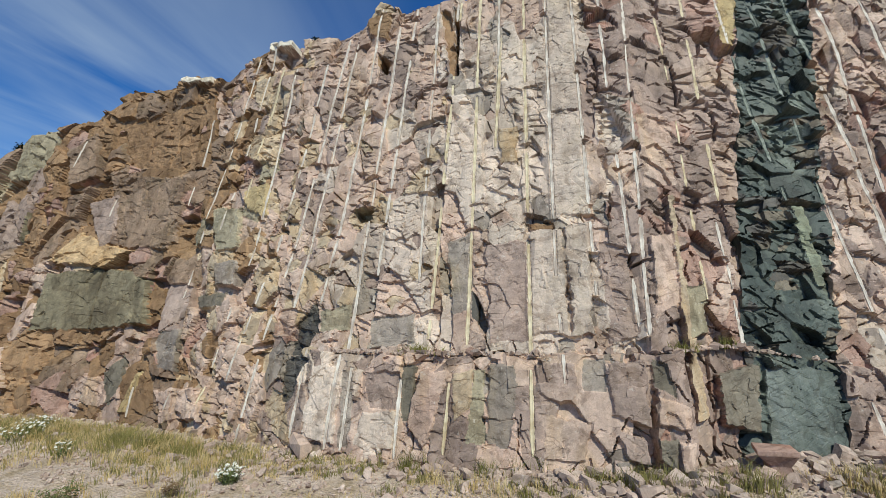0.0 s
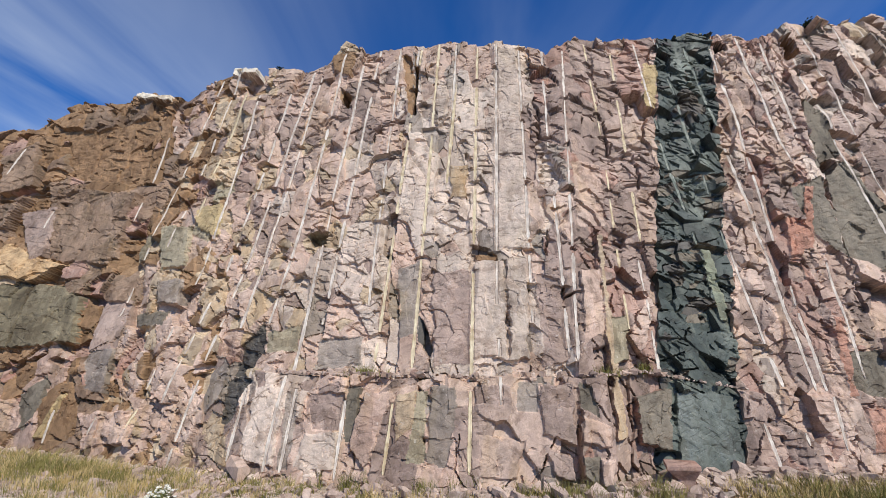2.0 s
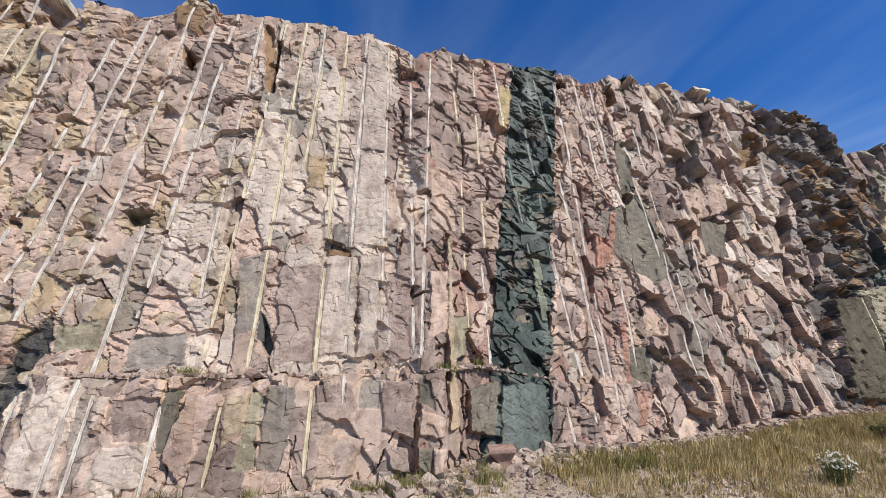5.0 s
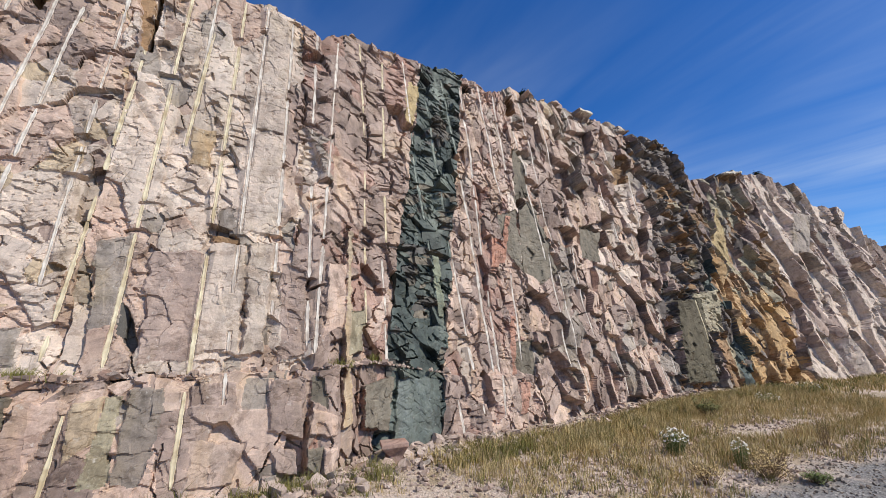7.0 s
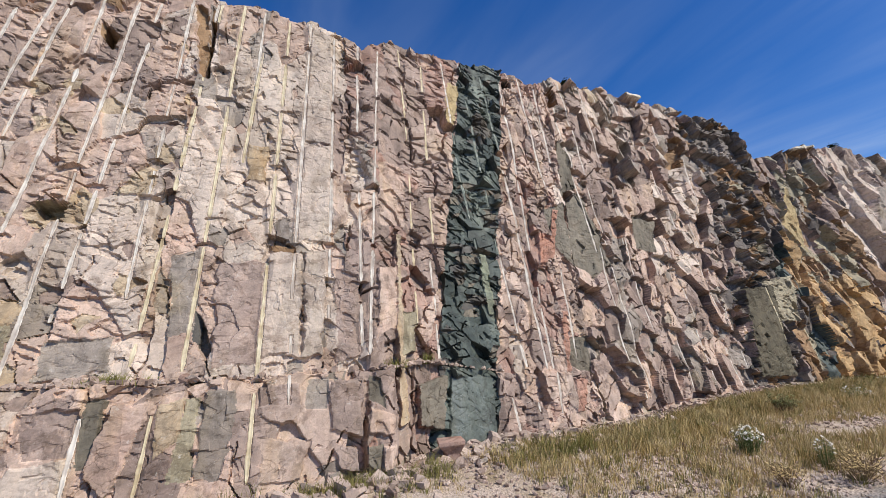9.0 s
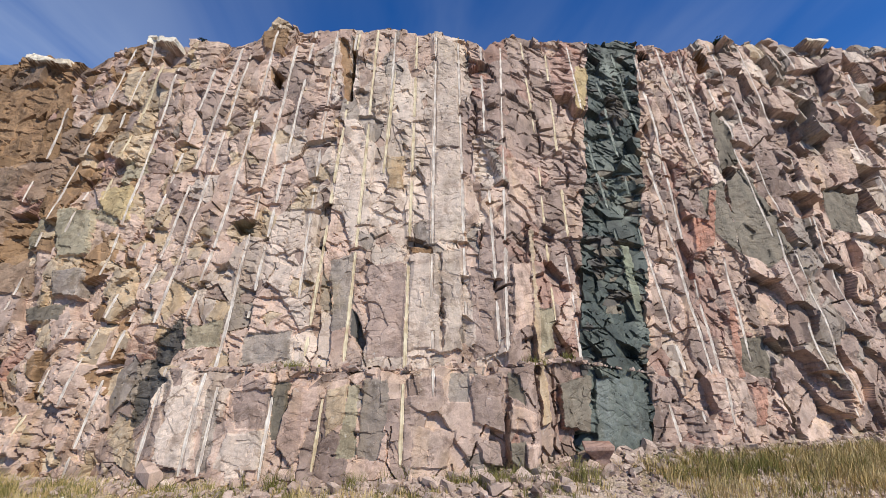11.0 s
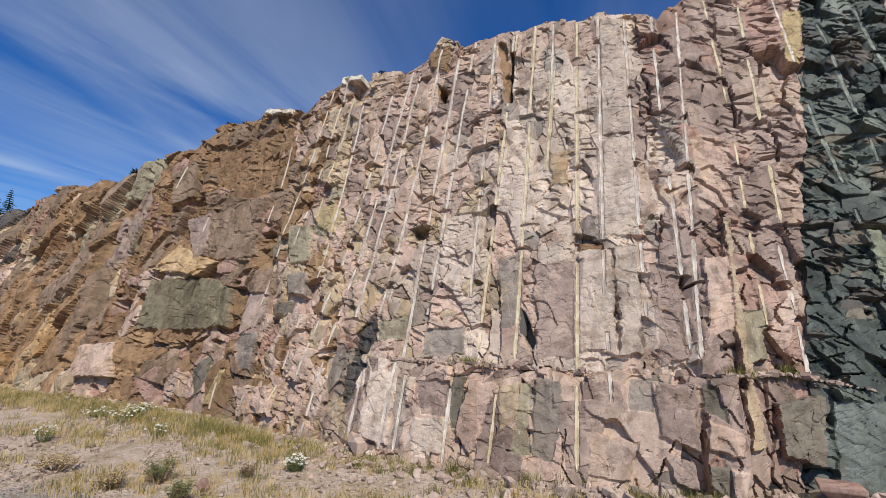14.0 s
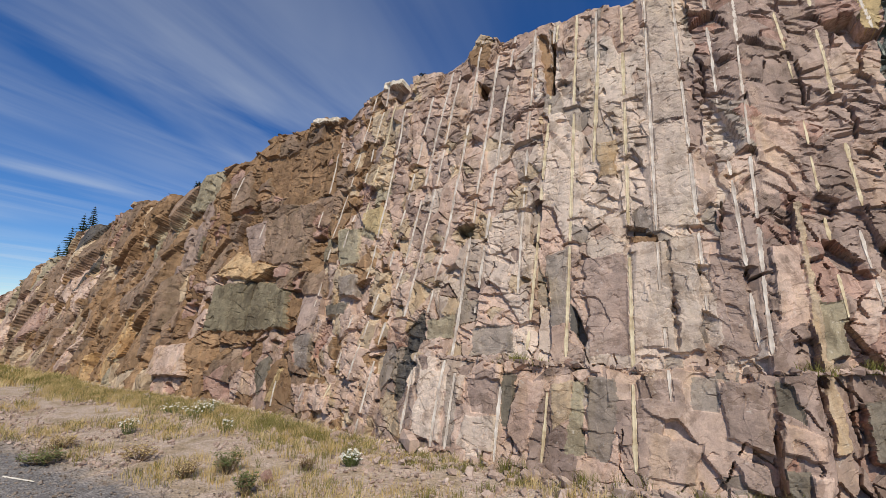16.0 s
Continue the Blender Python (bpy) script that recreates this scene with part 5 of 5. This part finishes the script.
def bush(x, y, r, h, n, seed, label, leafy=0, mat=None):
    rng = random.Random(seed)
    z = ground_z(x, y)
    b0 = tagged(new("dry_bush" if not leafy else "green_bush"), label, "bush")
    b0.location = (x, y, z)
    V, F, LV, LF = [], [], [], []
    for i in range(n):
        a, q = rng.uniform(0, 6.28), r * math.sqrt(rng.random())
        top = Vector((math.cos(a) * q, math.sin(a) * q, h * rng.uniform(0.5, 1.0)))
        root = Vector((top.x * 0.2, top.y * 0.2, -0.01))
        mid = root.lerp(top, 0.5) + Vector((rng.gauss(0, 0.015), rng.gauss(0, 0.015), 0))
        stalk(V, F, root, mid, 0.003)
        stalk(V, F, mid, top, 0.0022)
        for _ in range(3):
            c = mid.lerp(top, rng.random())
            tip = c + Vector((rng.gauss(0, 0.04), rng.gauss(0, 0.04), rng.uniform(0.01, 0.05)))
            stalk(V, F, c, tip, 0.0016)
            for _ in range(leafy):
                p = c.lerp(tip, rng.random())
                la = rng.uniform(0, 6.28)
                t2 = p + Vector((math.cos(la) * 0.04, math.sin(la) * 0.04, rng.uniform(-0.01, 0.02)))
                sd = Vector((-math.sin(la), math.cos(la), 0)) * 0.009
                k = len(LV)
                LV += [p, p.lerp(t2, 0.5) + sd, t2, p.lerp(t2, 0.5) - sd]
                LF.append((k, k + 1, k + 2, k + 3))
    part("stem", V, F, TWIG, b0, kind="stuff")
    if LF:
        part("foliage", LV, LF, mat or LEAF, b0, kind="stuff")


bush(7.76, 3.15, 0.12, 0.45, 26, 1, "thin dry brown bush at the gravel edge")
bush(5.69, 2.88, 0.26, 0.26, 60, 2, "low spreading straw-brown dry bush", 1, GRASS_DRY)
bush(6.1, 3.05, 0.22, 0.24, 50, 3, "low spreading straw-brown dry bush", 1, GRASS_DRY)
bush(5.96, 2.55, 0.13, 0.10, 40, 4, "small green leafy weed in gravel", 4)
bush(8.74, 5.38, 0.28, 0.36, 70, 5, "fresh green leafy bush at the cliff foot", 5)
bush(-6.46, 2.56, 0.24, 0.12, 60, 6, "low green weed patch on gravel", 3)
bush(-4.61, 3.10, 0.17, 0.18, 50, 7, "low dry brown weed at the gravel edge", 1, GRASS_DRY)
bush(-4.3, 3.36, 0.16, 0.22, 40, 8, "low green-brown weed on stony soil", 3)
bush(-3.66, 3.90, 0.10, 0.12, 30, 9, "dark brown dry weed on stony soil", 1, TWIG)
bush(-3.6, 3.05, 0.10, 0.24, 30, 10, "thin green-brown weed on stony soil", 3)
bush(-7.0, 2.95, 0.22, 0.15, 50, 11, "low dry weed patch at the gravel edge", 2, GRASS_DRY)
bush(-5.6, 3.15, 0.22, 0.18, 50, 12, "low dry weed patch on stony soil", 2, GRASS_DRY)
bush(4.9, 3.10, 0.20, 0.22, 50, 13, "low straw-brown dry weeds", 1, GRASS_DRY)

# a bleached stick on the road
V, F = [], []
stalk(V, F, (-6.18, 2.16, 0.015), (-5.70, 2.24, 0.02), 0.009)
tagged(part("stick", V, F, PALEWOOD, None), "bleached pale stick lying on gravel", "stick")

# ---- trees and shrubs on the crest ----


def spruce(x, back, h, seed, label, z=None):
    rng = random.Random(seed)
    top_z = crest(x) - 0.05 if z is None else z
    y = foot(x) + LEAN * top_z + back
    tree = tagged(new("spruce_tree"), label, "tree", "spruces on the crest")
    tree.location = (x, y, top_z)
    V, F = [], []
    for k in range(5):
        a, b = Vector((0, 0, h * k / 5 - (0.25 if k == 0 else 0))), Vector((0, 0, h * (k + 1) / 5))
        stalk(V, F, a, b, h * 0.02 * (1.1 - k / 5))
    part("trunk", V, F, BARK, tree)
    V, F = [], []
    levels = 15
    for k in range(levels):
        t = 0.10 + 0.9 * k / levels
        reach = h * 0.26 * (1 - t) ** 0.85 * rng.uniform(0.75, 1.15) + h * 0.015
        for j in range(9):
            a = j * 0.698 + rng.uniform(-0.3, 0.3)
            ln = reach * rng.uniform(0.6, 1.15)
            p0 = Vector((0, 0, h * t))
            tip = p0 + Vector((math.cos(a) * ln, math.sin(a) * ln, -ln * rng.uniform(0.05, 0.4)))
            for s in range(7):
                q = p0.lerp(tip, (s + 1) / 7)
                for sgn in (-1, 1):
                    w = ln * 0.22 * (1.1 - s / 8)
                    e = q + Vector((math.cos(a + sgn * 1.0), math.sin(a + sgn * 1.0), -0.25)) * w
                    b = len(V)
                    V += [q - Vector((0, 0, 0.012 * h)), q + Vector((0, 0, 0.014 * h)), e]
                    F.append((b, b + 1, b + 2))
            b = len(V)
            V += [p0 + Vector((0, 0, 0.012 * h)), p0 - Vector((0, 0, 0.014 * h)), tip]
            F.append((b, b + 1, b + 2))
    part("crown", V, F, NEEDLE, tree)


spruce(-20.6, 0.4, 1.35, 1, "slender dark green spruce on the cliff crest")
spruce(-18.7, 0.5, 0.40, 2, "small dark green spruce on the cliff crest")
for i, (x, h) in enumerate(((-22.0, 1.95), (-22.4, 1.8), (-22.9, 1.75), (-23.4, 1.4), (-23.9, 1.2), (-22.2, 1.5), (-26.4, 1.0))):
    spruce(x, 0.7 + 0.3 * (i % 2), h, 10 + i, "dark green young spruce among others on the crest")


def crest_shrub(x, h, seed):
    rng = random.Random(seed)
    z = crest(x) - 0.2
    sh = tagged(new("crest_shrub"), "small dark green shrub rooted on the cliff crest", "shrub", "shrubs on the crest")
    sh.location = (x, foot(x) + LEAN * z + 0.25, z)
    V, F, LV, LF = [], [], [], []
    for i in range(22):
        a, q = rng.uniform(0, 6.28), 0.55 * h * math.sqrt(rng.random())
        top = Vector((math.cos(a) * q, math.sin(a) * q, h * rng.uniform(0.6, 1.0) + 0.15))
        stalk(V, F, (0, 0, -0.05), top, 0.006)
        for _ in range(16):
            c = top * rng.uniform(0.55, 1.0) + Vector((rng.gauss(0, 0.04), rng.gauss(0, 0.04), rng.gauss(0, 0.03)))
            la = rng.uniform(0, 6.28)
            b = len(LV)
            s = Vector((math.cos(la), math.sin(la), rng.uniform(-0.5, 0.5))) * 0.035
            u = Vector((-math.sin(la), math.cos(la), 0.4)) * 0.014
            LV += [c - s, c + u, c + s, c - u]
            LF.append((b, b + 1, b + 2, b + 3))
    part("stem", V, F, TWIG, sh, kind="stuff")
    part("foliage", LV, LF, NEEDLE, sh, kind="stuff")


crest_shrub(6.75, 0.17, 1)
crest_shrub(20.6, 0.30, 2)
crest_shrub(-12.0, 0.20, 3)
crest_shrub(-4.0, 0.12, 4)
crest_shrub(31.5, 0.7, 5)
